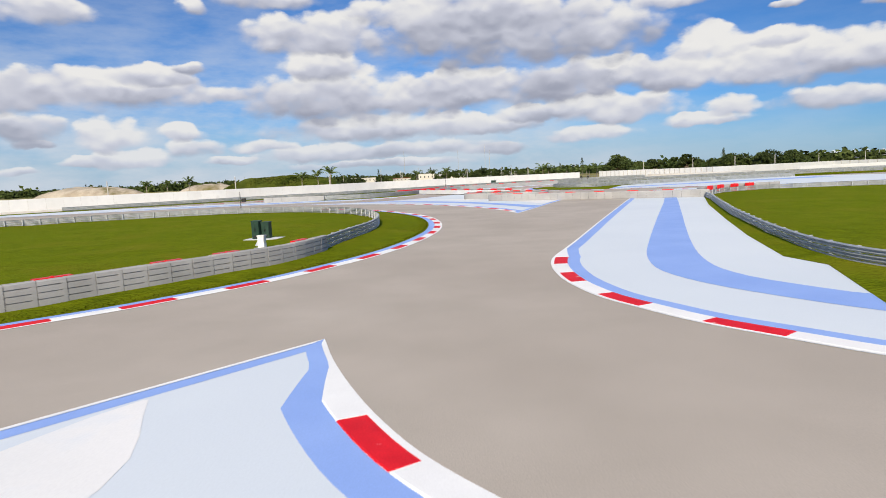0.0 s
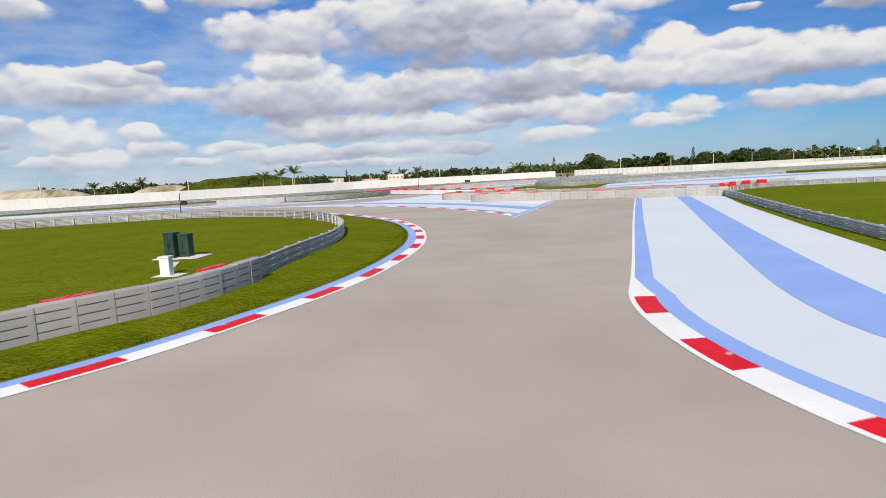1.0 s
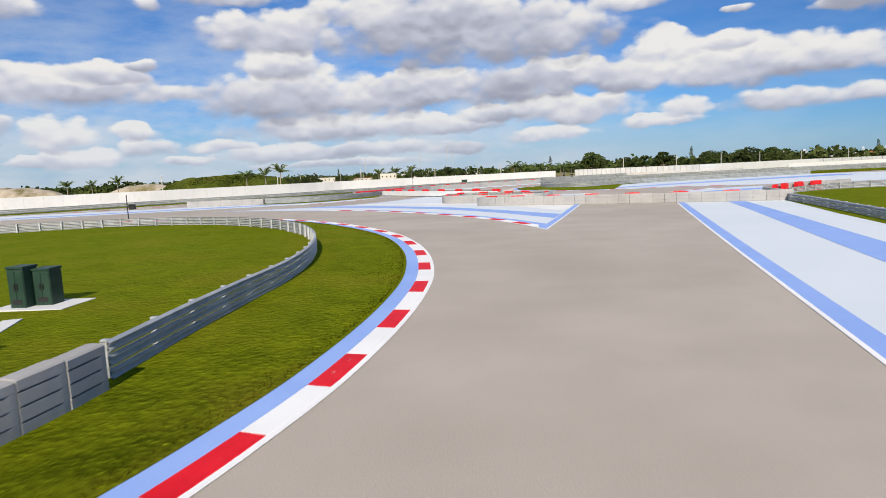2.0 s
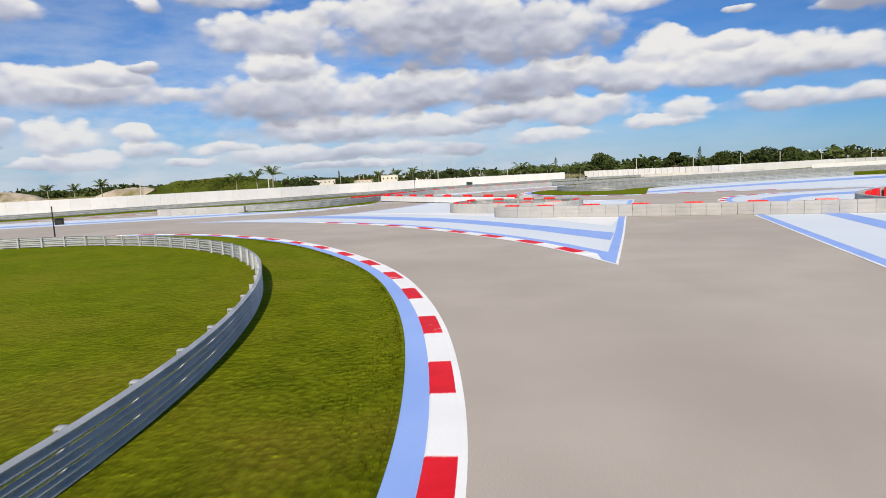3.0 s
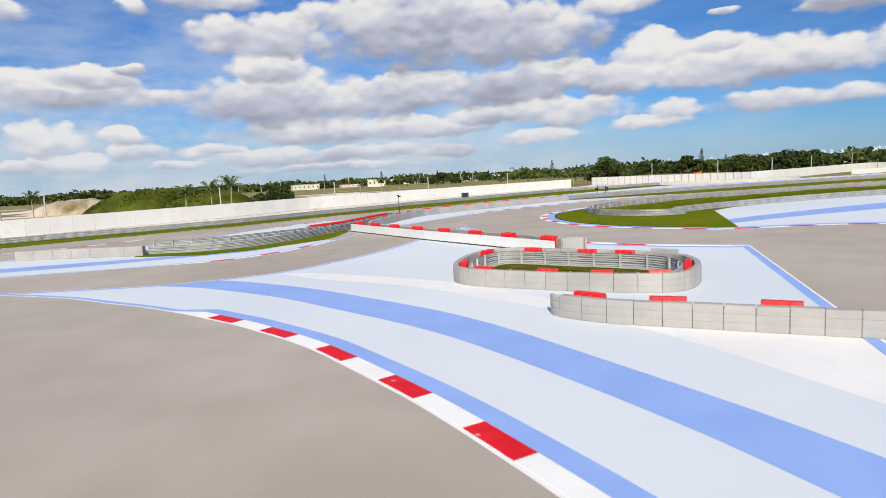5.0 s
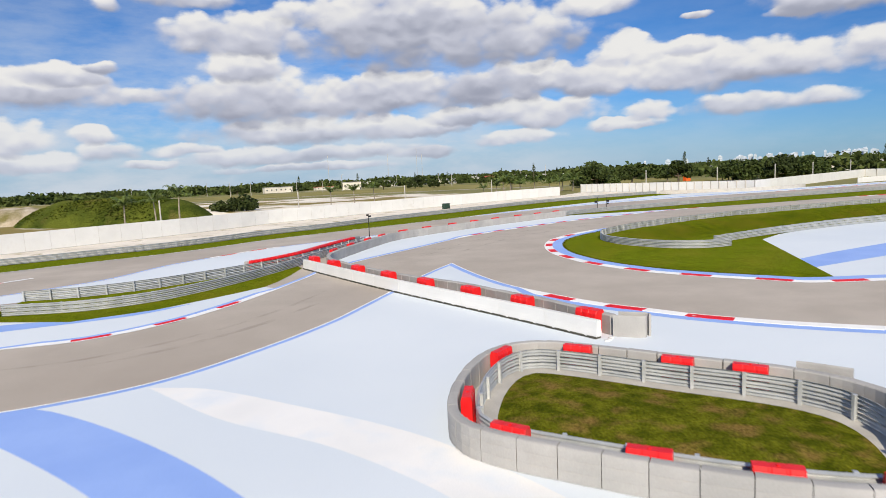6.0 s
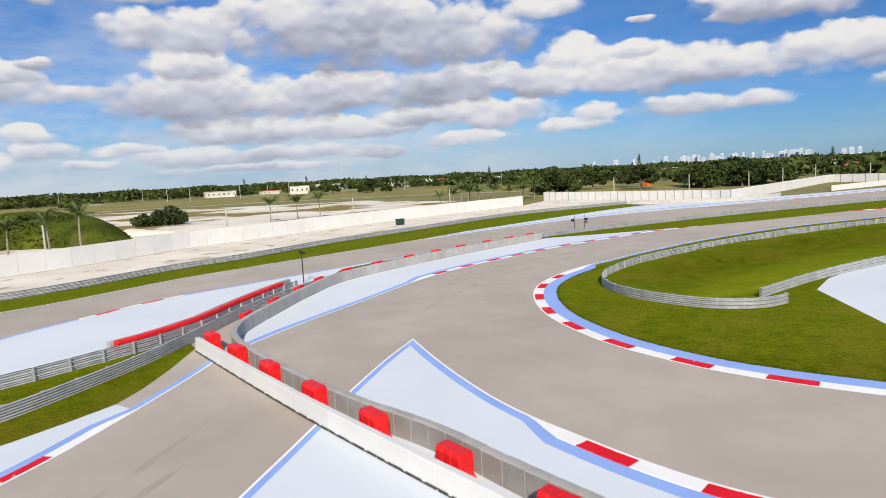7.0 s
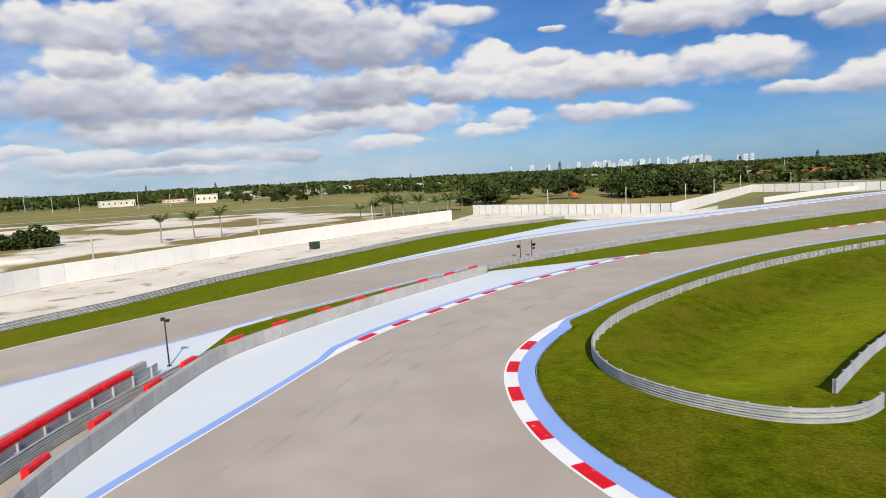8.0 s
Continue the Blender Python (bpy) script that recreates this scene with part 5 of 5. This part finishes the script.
for k in range(9):
    p = cut(WHITE_WALL, 0, 40 + k * 33.0)[-1]
    mast(p[0] - 0.9, p[1] + 1.1, 6.4, 0.16, "pale concrete pole behind the white wall")
for x, y in ((91, 275.5), (107.5, 262), (123, 257), (150, 276), (185, 301), (205, 297), (222, 270)):
    mast(x, y, 7.0, 0.17, "pale concrete pole beside the white wall")
rnd = random.Random(5)
for k in range(26):
    az = radians(-22 + k * 2.75 + rnd.uniform(-1, 1))
    far = rnd.uniform(430, 640)
    mast(7 + far * math.sin(az), 120 + far * math.cos(az), rnd.uniform(9, 13), 0.2, "pale street lamp pole along the distant road", 1.6 if k % 2 else 0.0, rnd.uniform(0, 360))
for az, far, h in ((-3.6, 900, 46), (1.9, 1100, 52), (4.6, 1100, 60), (5.1, 1000, 46)):
    mast(far * math.sin(radians(az)), 100 + far * math.cos(radians(az)), h, 0.35, "thin grey radio mast in the distance")


# ---- trees ----
def quad(verts, faces, p, u, v):
    i = len(verts)
    verts += [p - u - v, p + u - v * 0.6, p + u * 0.7 + v, p - u * 0.8 + v * 0.9]
    faces.append((i, i + 1, i + 2, i + 3))


def leaf_cloud(seed, clumps, per, leaf):
    """Leaf quads in a crown of uneven clumps: (centre, radii)."""
    r = random.Random(seed)
    verts, faces = [], []
    for c, rad in clumps:
        for _ in range(per):
            d = Vector((r.gauss(0, 1), r.gauss(0, 1), r.gauss(0, 0.9))).normalized()
            k = r.uniform(0.55, 1.08)
            p = Vector(c) + Vector((d.x * rad[0], d.y * rad[1], d.z * rad[2])) * k
            s = leaf * r.uniform(0.6, 1.4)
            u = Vector((r.gauss(0, 1), r.gauss(0, 1), r.gauss(0, 0.6))).normalized() * s
            v = u.orthogonal().normalized()
            v.rotate(Matrix.Rotation(r.uniform(0, 6.28), 3, u.normalized()))
            quad(verts, faces, p, u, v * s * 0.8)
    data = bpy.data.meshes.new("crown")
    data.from_pydata(verts, [], faces)
    data.materials.append(LEAF)
    return data


def tree(seed, height, width, label, slim=False, low=0.2):
    """A tapered trunk with limbs and a broad crown of uneven leaf clumps from a share of its height upwards."""
    r = random.Random(seed)
    ob = thing("tree", label, "tree", "trees beyond the wall")
    trunk_top = height * (0.34 if not slim else 0.8)
    bm = bmesh.new()
    tube(bm, (0, 0, -0.3), (0.1, 0.05, trunk_top), width * 0.03 + 0.12, width * 0.018 + 0.06, 7)
    clumps = []
    n = 20 if not slim else 9
    for k in range(n):
        if slim:
            z = height * (0.16 + 0.8 * k / n)
            c = Vector((r.uniform(-0.3, 0.3), r.uniform(-0.3, 0.3), z))
            rad = width * 0.5 * (1.1 - 0.9 * k / n) * r.uniform(0.7, 1.1)
            clumps.append((c, (rad, rad, height * 0.07)))
        else:
            a = 2.4 * k + r.uniform(-0.5, 0.5)
            q = math.sqrt((k + 0.3) / n)
            top = low + (0.93 - low) * math.sqrt(max(0.0, 1 - q * q))
            z = height * r.uniform(low + 0.1 + 0.25 * (1 - q), max(low + 0.2, top))
            c = Vector((0.42 * q * width * math.cos(a), 0.42 * q * width * math.sin(a), z))
            rad = width * r.uniform(0.1, 0.19)
            clumps.append((c, (rad * r.uniform(0.9, 1.3), rad, rad * r.uniform(0.5, 0.8))))
            if k % 2:
                tube(bm, (0.1, 0.05, trunk_top * 0.9), c * 0.95, width * 0.014 + 0.03, 0.03, 5)
    part("trunk", bm, BARK, ob)
    part("crown", leaf_cloud(seed + 50, clumps, 110 if not slim else 60, width * 0.022 + 0.1), None, ob)
    return ob


def palm(seed, height, label):
    r = random.Random(seed)
    ob = thing("palm_tree", label, "palm tree", "palm trees beyond the wall")
    bm = bmesh.new()
    pts = [Vector((0.25 * math.sin(t * 1.5 + seed) * t, 0.2 * t * t, height * t - 0.3 * (1 - t))) for t in (0, 0.25, 0.5, 0.75, 1.0)]
    for a, b, k in zip(pts, pts[1:], range(4)):
        tube(bm, a, b, 0.19 - 0.02 * k, 0.17 - 0.02 * k, 7)
    part("trunk", bm, PALM_BARK, ob)
    top = pts[-1]
    for k in range(13):
        verts, faces = [], []
        a = 2 * math.pi * k / 13 + r.uniform(-0.2, 0.2)
        rise, long = r.uniform(0.35, 1.9), r.uniform(3.0, 3.9)
        out = Vector((math.cos(a), math.sin(a), 0))
        side = Vector((-math.sin(a), math.cos(a), 0))
        for j in range(17):
            t = j / 16
            verts.append(top + out * long * t * (1 - 0.18 * t * rise) + Vector((0, 0, long * (0.95 * rise * t - (0.34 + 0.52 * rise) * t * t))))
        for j in range(1, 17):
            w = 0.8 * math.sin(math.pi * min(1, 0.12 + j / 16 * 0.9)) + 0.06
            for s in (-1, 1):
                tip = verts[j - 1] + side * s * w * r.uniform(0.7, 1.1) + out * 0.3 - Vector((0, 0, w * r.uniform(0.2, 0.8)))
                faces.append((j - 1, j, len(verts)))
                verts.append(tip)
        data = bpy.data.meshes.new("frond")
        data.from_pydata(verts, [], faces)
        data.materials.append(LEAF_PALM)
        part("frond", data, None, ob)
    return ob


def strew(ob, places, rnd, low=0.85, high=1.15):
    """Copies of a thing at further places."""
    for x, y, s in places:
        m = pose(x, y, 0, 0, 0, rnd.uniform(0, 360))
        c = copy_thing(ob, m)
        k = s * rnd.uniform(low, high)
        c.scale = (k, k, k)


rnd = random.Random(11)
p1, p2 = palm(1, 5.2, "young palm tree with drooping green fronds"), palm(2, 5.8, "young palm tree with drooping green fronds")
p1.matrix_world, p2.matrix_world = pose(-10.6, 279.8, 0), pose(3.1, 282.7, 0, 0, 0, 70)
strew(p1, [(-3.1, 280.4, 1), (-49, 218, 1.08), (-118.9, 250, 1.0)], rnd)
strew(p2, [(-43.6, 220.7, 1.05), (-39.9, 224.7, 1.08), (-110.6, 250, 0.95), (-101.7, 250, 0.95)], rnd)
p3 = palm(4, 3.1, "low bushy palm tree with upright green fronds behind the wall")
p3.matrix_world = pose(45.6, 318.9, 0, 0, 0, 30)
strew(p3, [(50.2, 318.6, 1.35), (53.6, 319.4, 1.5), (56.2, 320.4, 1.4), (60.9, 322.2, 1.5), (65.6, 320.0, 1.65), (73.0, 322.7, 1.25), (76.8, 321.6, 1.3), (81.2, 319.6, 1.35), (57.8, 325.0, 1.3), (78.6, 325.0, 1.3)], rnd)

t1 = tree(3, 7.5, 12.0, "broad dark green tree in the open field")
t1.matrix_world = pose(-150, 520, 0)


def bush(seed, x, y, lobes, label):
    """A bush in leaf down to the ground: lobes are (x, y, height, radius)."""
    ob = thing("bush", label, "bush", at=(x, y, 0))
    bm = bmesh.new()
    clumps = []
    for lx, ly, h, rad in lobes:
        tube(bm, (lx * 0.4, ly * 0.4, -0.2), (lx, ly, h * 0.7), 0.14, 0.05, 6)
        for k in range(5):
            a = k * 1.256 + seed
            clumps.append((Vector((lx + 0.45 * rad * math.cos(a), ly + 0.45 * rad * math.sin(a), h * (0.3 + 0.12 * (k % 3)))), (rad * 0.6, rad * 0.6, h * 0.34)))
        clumps.append((Vector((lx, ly, h * 0.72)), (rad * 0.62, rad * 0.62, h * 0.28)))
    part("stem", bm, BARK, ob)
    part("crown", leaf_cloud(seed, clumps, 130, 0.34), None, ob)


bush(61, -43.5, 294, [(-4.0, 0, 3.6, 3.2), (0.2, 0.6, 4.4, 3.2), (3.6, 0, 5.8, 3.2), (6.0, 0.5, 4.0, 2.2)], "broad dark green bush in the sandy field")
t2 = tree(4, 11.5, 17.0, "broad dark green tree at the field's edge", low=0.06)
t2.matrix_world = pose(101, 346, 0)
t3 = tree(8, 10.0, 14.0, "leafy green tree at the field's edge")
t3.matrix_world = pose(138, 344, 0)
t4 = tree(15, 15.0, 5.0, "slim dark conifer over the tree line", True)
t4.matrix_world = pose(120, 520, 0)
near_trees = [(x, y, k * 0.84) for x, y, k in [(97, 350, 0.9), (106, 352, 0.95), (153, 322, 0.9), (160, 326, 1.0), (167, 318, 1.0), (173, 324, 1.1), (180, 316, 1.0), (186, 322, 0.9), (193, 330, 0.95), (158, 335, 0.95), (176, 334, 1.0)]]
strew(t2, near_trees, rnd)
strew(t3, [(x + 5, y + 16, s * 0.9) for x, y, s in near_trees[2:]] + [(128, 370, 0.8), (147, 372, 0.8)], rnd)
row = []
for k in range(110):
    az = radians(-26 + k * 0.76 + rnd.uniform(-0.4, 0.4))
    far = rnd.uniform(420, 760) if k > 30 else rnd.uniform(560, 900)
    if math.degrees(az) > 38:
        far = rnd.uniform(330, 600)
    row.append((7 + far * math.sin(az), 120 + far * math.cos(az), rnd.uniform(0.65, 1.05)))
strew(t2, row[::3], rnd, 0.5, 0.95)
strew(t3, row[1::3], rnd, 0.5, 1.1)
strew(t1, row[2::3], rnd, 0.6, 1.4)
strew(t4, [(7 + f * math.sin(radians(a)), 120 + f * math.cos(radians(a)), s) for a, f, s in ((4, 620, 1.0), (12.5, 640, 1.1), (29.5, 520, 1.25), (31.4, 560, 1.0), (44.5, 560, 1.1), (20, 700, 1.0), (50, 500, 1.1), (47, 640, 1.0), (-1.5, 760, 1.2), (-7, 800, 1.1))], rnd)


def far_woods():
    """The woods towards the horizon: leaf masses too far off to tell apart."""
    r = random.Random(21)
    verts, faces = [], []
    for k in range(14000):
        deg = r.uniform(-62, 68)
        az = radians(deg)
        first = 600 if deg < 6 else (600 - (deg - 6) * 13 if deg < 22 else 392 - min(40, (deg - 22) * 2))
        far = first * math.exp(r.uniform(0, 1) * math.log(2600 / first))
        c = Vector((7 + far * math.sin(az), 120 + far * math.cos(az), 0))
        tall = r.uniform(3.2, 8.6) * (1 + 0.25 * math.sin(az * 23 + far * 0.01) + 0.2 * math.sin(az * 61))
        grow = 0.7 + far / 2200
        for j in range(7):
            p = c + Vector((r.uniform(-5, 5) * grow, r.uniform(-5, 5) * grow, r.uniform(0.1, 1.0) * tall))
            u = Vector((r.gauss(0, 1), r.gauss(0, 0.7), r.gauss(0, 0.5))).normalized() * r.uniform(0.9, 2.4) * grow
            v = u.orthogonal().normalized() * r.uniform(0.8, 1.8) * grow
            v.rotate(Matrix.Rotation(r.uniform(0, 6.28), 3, u.normalized()))
            quad(verts, faces, p, u, v)
    data = bpy.data.meshes.new("far_woods")
    data.from_pydata(verts, [], faces)
    data.materials.append(WOODS)
    tagged(new("far_woods", data), "dark green woods towards the flat horizon", "woods", "", "stuff")


far_woods()


# ---- fields, mounds and sand beyond the wall ----
def mound(name, cx, cy, rx, ry, h, turn, mat, label, seed):
    bm = bmesh.new()
    n, m = 44, 16
    rings = []
    for j in range(m + 1):
        q = j / m
        ring = []
        for k in range(n):
            a = 2 * math.pi * k / n
            wob = 1 + 0.16 * noise.noise((math.cos(a) * 1.3 + seed, math.sin(a) * 1.3, q))
            x, y = rx * q * math.cos(a) * wob, ry * q * math.sin(a) * wob
            z = h * (1 - q**3.2) ** 0.9 * (1 + 0.22 * noise.noise((x * 0.09 + seed, y * 0.09, 2))) + (0.6 * noise.noise((x * 0.35, y * 0.35, seed)) + 1.0 * noise.noise((x * 0.14, y * 0.14, seed + 4))) * (1 - q)
            ring.append(bm.verts.new((x, y, z - 0.05)))
        rings.append(ring)
    for one, two in zip(rings, rings[1:]):
        for k in range(n):
            bm.faces.new((one[k], one[(k + 1) % n], two[(k + 1) % n], two[k]))
    bmesh.ops.remove_doubles(bm, verts=bm.verts, dist=0.001)
    ob = solid(name, bm, mat, label, "mound", smooth=True)
    ob.matrix_world = pose(cx, cy, 0, 0, 0, turn)
    return ob


mound("grass_mound", -67, 257, 35, 13, 6.6, -29, SCRUB, "long earth mound grown over with scrub", 1)
mound("sand_mound", -107, 284, 19, 10, 4.8, -20, DUNE, "bare pale sand mound with sliding slopes", 3)
mound("sand_mound", -150, 262, 34, 13, 5.6, -20, DUNE, "dry sandy mound with olive grass patches", 9)
mound("sand_mound", -58, 187, 5, 3, 0.9, 20, SAND, "low heap of pale sand by the wall", 4)
mound("sand_mound", -40, 262, 9, 5, 1.2, 10, SAND, "low heap of pale sand in the field", 5)


def scrub_on(x0, x1, y0, y1, count, tall, seed, label):
    r = random.Random(seed)
    verts, faces = [], []
    for _ in range(count):
        x, y = r.uniform(x0, x1), r.uniform(y0, y1)
        ca, sa = math.cos(radians(-29)), math.sin(radians(-29))
        dx, dy = ((x + 67) * ca + (y - 257) * sa) / 34, ((y - 257) * ca - (x + 67) * sa) / 12.5
        z = 6.3 * max(0.0, 1 - math.hypot(dx, dy) ** 3.2) ** 0.9
        if z <= 0.3:
            continue
        for j in range(3):
            u = Vector((r.gauss(0, 1), r.gauss(0, 1), r.gauss(0, 0.4))).normalized() * tall * r.uniform(0.5, 1.2)
            quad(verts, faces, Vector((x + r.uniform(-0.4, 0.4), y + r.uniform(-0.4, 0.4), z + r.uniform(0, tall))), u, u.orthogonal().normalized() * tall * 0.6)
    data = bpy.data.meshes.new("scrub")
    data.from_pydata(verts, [], faces)
    data.materials.append(SCRUB)
    tagged(new("scrub", data), label, "scrub", "", "stuff")


scrub_on(-102, -32, 235, 282, 9500, 0.26, 31, "low green scrub growing on the mound")
area("sand_field", [(-190, 90), (-134, 116), (-60, 178), (-20, 222), (28, 262), (60, 285), (60, 330), (20, 395), (-60, 420), (-150, 430), (-260, 380)], -0.015, SAND_FIELD, "bare sandy field with grassy patches")
area("far_meadow", [(-320, 470), (-25, 466), (50, 440), (130, 388), (220, 470), (60, 600), (-300, 640)], -0.015, MEADOW, "flat yellow-green meadow before the houses")
area("park_meadow", [(78, 300), (108, 248), (194, 306), (240, 330), (210, 400), (130, 390), (84, 360)], -0.012, MEADOW, "rough olive meadow behind the wall")
area("far_path", [(-320, 455), (-25, 456), (50, 430), (128, 380), (130, 384), (51, 435), (-25, 461), (-320, 460)], 0.0, CONCRETE, "pale path across the field")


# ---- distant buildings ----
def house(x, y, w, d, h, turn, roof, label, flat_roof=False):
    ob = thing("house", label, "house", "houses beyond the field", at=(x, y, 0), turn=turn)
    wall = part("wall", box(bmesh.new(), -w / 2, w / 2, -d / 2, d / 2, 0, h), STUCCO, ob)
    bm = bmesh.new()
    if flat_roof:
        box(bm, -w / 2 - 0.3, w / 2 + 0.3, -d / 2 - 0.3, d / 2 + 0.3, h, h + 0.4)
    else:
        e = [bm.verts.new(q) for q in ((-w / 2 - 0.5, -d / 2 - 0.5, h), (w / 2 + 0.5, -d / 2 - 0.5, h), (w / 2 + 0.5, d / 2 + 0.5, h), (-w / 2 - 0.5, d / 2 + 0.5, h), (-w / 4, 0, h + d * 0.22), (w / 4, 0, h + d * 0.22))]
        for f in ((0, 1, 5, 4), (1, 2, 5), (2, 3, 4, 5), (3, 0, 4), (3, 2, 1, 0)):
            bm.faces.new([e[i] for i in f])
    part("roof", bm, roof, ob)
    n = max(2, int(w / 4))
    for k in range(n):
        cx = -w / 2 + (k + 0.5) * w / n
        win = part("window", box(bmesh.new(), cx - 0.55, cx + 0.55, -d / 2 - 0.04, -d / 2 + 0.02, h * 0.42, h * 0.68), GLASS_DARK, ob, "dark window")
        part("sill", box(bmesh.new(), cx - 0.65, cx + 0.65, -d / 2 - 0.1, -d / 2 - 0.041, h * 0.39, h * 0.42), STUCCO, win)
    part("door", box(bmesh.new(), w / 2 - w / n * 0.5 + 0.9, w / 2 - w / n * 0.5 + 1.8, -d / 2 - 0.05, -d / 2 + 0.02, 0, 2.1), GLASS_DARK, ob, "dark door")
    return ob


for az, far, w, h, fl in ((-9.3, 570, 26, 5.0, True), (-2.3, 520, 16, 6.5, True), (1.2, 640, 14, 4.0, False), (14.6, 560, 13, 3.2, False), (16.4, 585, 14, 3.2, False), (18.6, 570, 12, 3.2, False), (20.3, 600, 13, 3.2, False), (22.4, 560, 13, 3.2, False), (7.4, 600, 18, 3.4, False), (26.0, 470, 11, 3.2, False), (9.6, 620, 14, 4.6, True), (39.5, 640, 40, 4.4, True), (42.5, 420, 15, 3.4, False), (44.8, 430, 18, 3.4, False), (4.4, 610, 14, 6.0, True)):
    house(7 + far * math.sin(radians(az)), 120 + far * math.cos(radians(az)), w, 10, h, -az + rnd.uniform(-14, 14), ROOF, "pale low house with a grey roof among trees", fl)
place = random.Random(91)
for k in range(20):
    az, far = -4 + 2.6 * k + place.uniform(-1.1, 1.1), place.uniform(560, 760)
    house(7 + far * math.sin(radians(az)), 120 + far * math.cos(radians(az)), place.uniform(11, 22), 9, place.uniform(2.8, 4.2), -az + place.uniform(-20, 20), ROOF if k % 3 else ROOF_RED, "pale low house under trees beyond the field", k % 4 == 0)
for az, far, w in ((47.0, 405, 26), (50.0, 415, 30), (53.5, 420, 30)):
    house(7 + far * math.sin(radians(az)), 120 + far * math.cos(radians(az)), w, 12, 3.0, -az + rnd.uniform(-6, 6), ROOF_RED, "long low house with a red tiled roof")
rnd = random.Random(77)
for k in range(44):
    az = radians(rnd.choice((rnd.uniform(24, 46), rnd.uniform(31, 42))))
    far = rnd.uniform(3400, 3900)
    h, w = rnd.uniform(20, 44), rnd.uniform(9, 30)
    ob = thing("tower_block", "tower block of the distant skyline, tinted pale blue for haze", "tower", "towers of the skyline", at=(far * math.sin(az), 120 + far * math.cos(az), 0), turn=-math.degrees(az))
    # walls and window bands carry the distance haze in their colours
    part("wall", box(bmesh.new(), -w / 2, w / 2, -10, 10, 0, h), HAZY_TOWER, ob)
    part("roof_house", box(bmesh.new(), -w / 5, w / 6, -5, 5, h, h + 4), HAZY_TOWER, ob)
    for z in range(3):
        part("window", box(bmesh.new(), -w * 0.42, w * 0.42, -10.3, -10, h * (0.3 + 0.22 * z), h * (0.4 + 0.22 * z)), HAZY_BAND, ob, "window band tinted grey-blue for haze")
mesh_orange = box(bmesh.new(), -1.5, 1.5, -1.1, 1.1, 0, 2.3, 0.15)
ob = solid("container", mesh_orange, ORANGE, "orange container standing in the park", "container")
ob.matrix_world = pose(157, 372, 0, 0, 0, 20)


# ---- grass blades ----
def blades(name, c, near, far, a, b, count, seed, label, height=0.07):
    """Short grass blades in a band to the left of a line."""
    r = np.random.RandomState(seed)
    s = lengths(c)
    at = r.uniform(where(c, *a), where(c, *b), count)
    d = near + (far - near) * r.uniform(0, 1, count) ** 2
    nrm = normals(c)
    x = np.interp(at, s, c[:, 0]) + np.interp(at, s, nrm[:, 0]) * d
    y = np.interp(at, s, c[:, 1]) + np.interp(at, s, nrm[:, 1]) * d
    h = height * r.uniform(0.4, 1.5, count)
    ang = r.uniform(0, 2 * math.pi, count)
    w = 0.02 * r.uniform(0.5, 1.4, count)
    lean = r.uniform(0, 0.06, count)
    z = np.full(count, 0.02)
    v = np.empty((count, 3, 3))
    ca, sa = np.cos(ang), np.sin(ang)
    v[:, 0] = np.stack([x - w * ca, y - w * sa, z], 1)
    v[:, 1] = np.stack([x + w * ca, y + w * sa, z], 1)
    v[:, 2] = np.stack([x - lean * sa, y + lean * ca, z + 0.03 + h], 1)
    data = bpy.data.meshes.new(name)
    data.from_pydata(v.reshape(-1, 3).tolist(), [], np.arange(count * 3).reshape(-1, 3).tolist())
    data.materials.append(GRASS)
    tagged(new(name, data), label, "grass", "", "stuff")


blades("grass_blades", K1, -1.25, -7.0, (-20, 12.5), (-12, 85), 14000, 3, "short green grass blades on the bank", 0.02)
blades("grass_blades", K5, 2.0, 2.3, (28, 124), (60, 180), 5000, 5, "longer grass blades along the painted edge", 0.04)
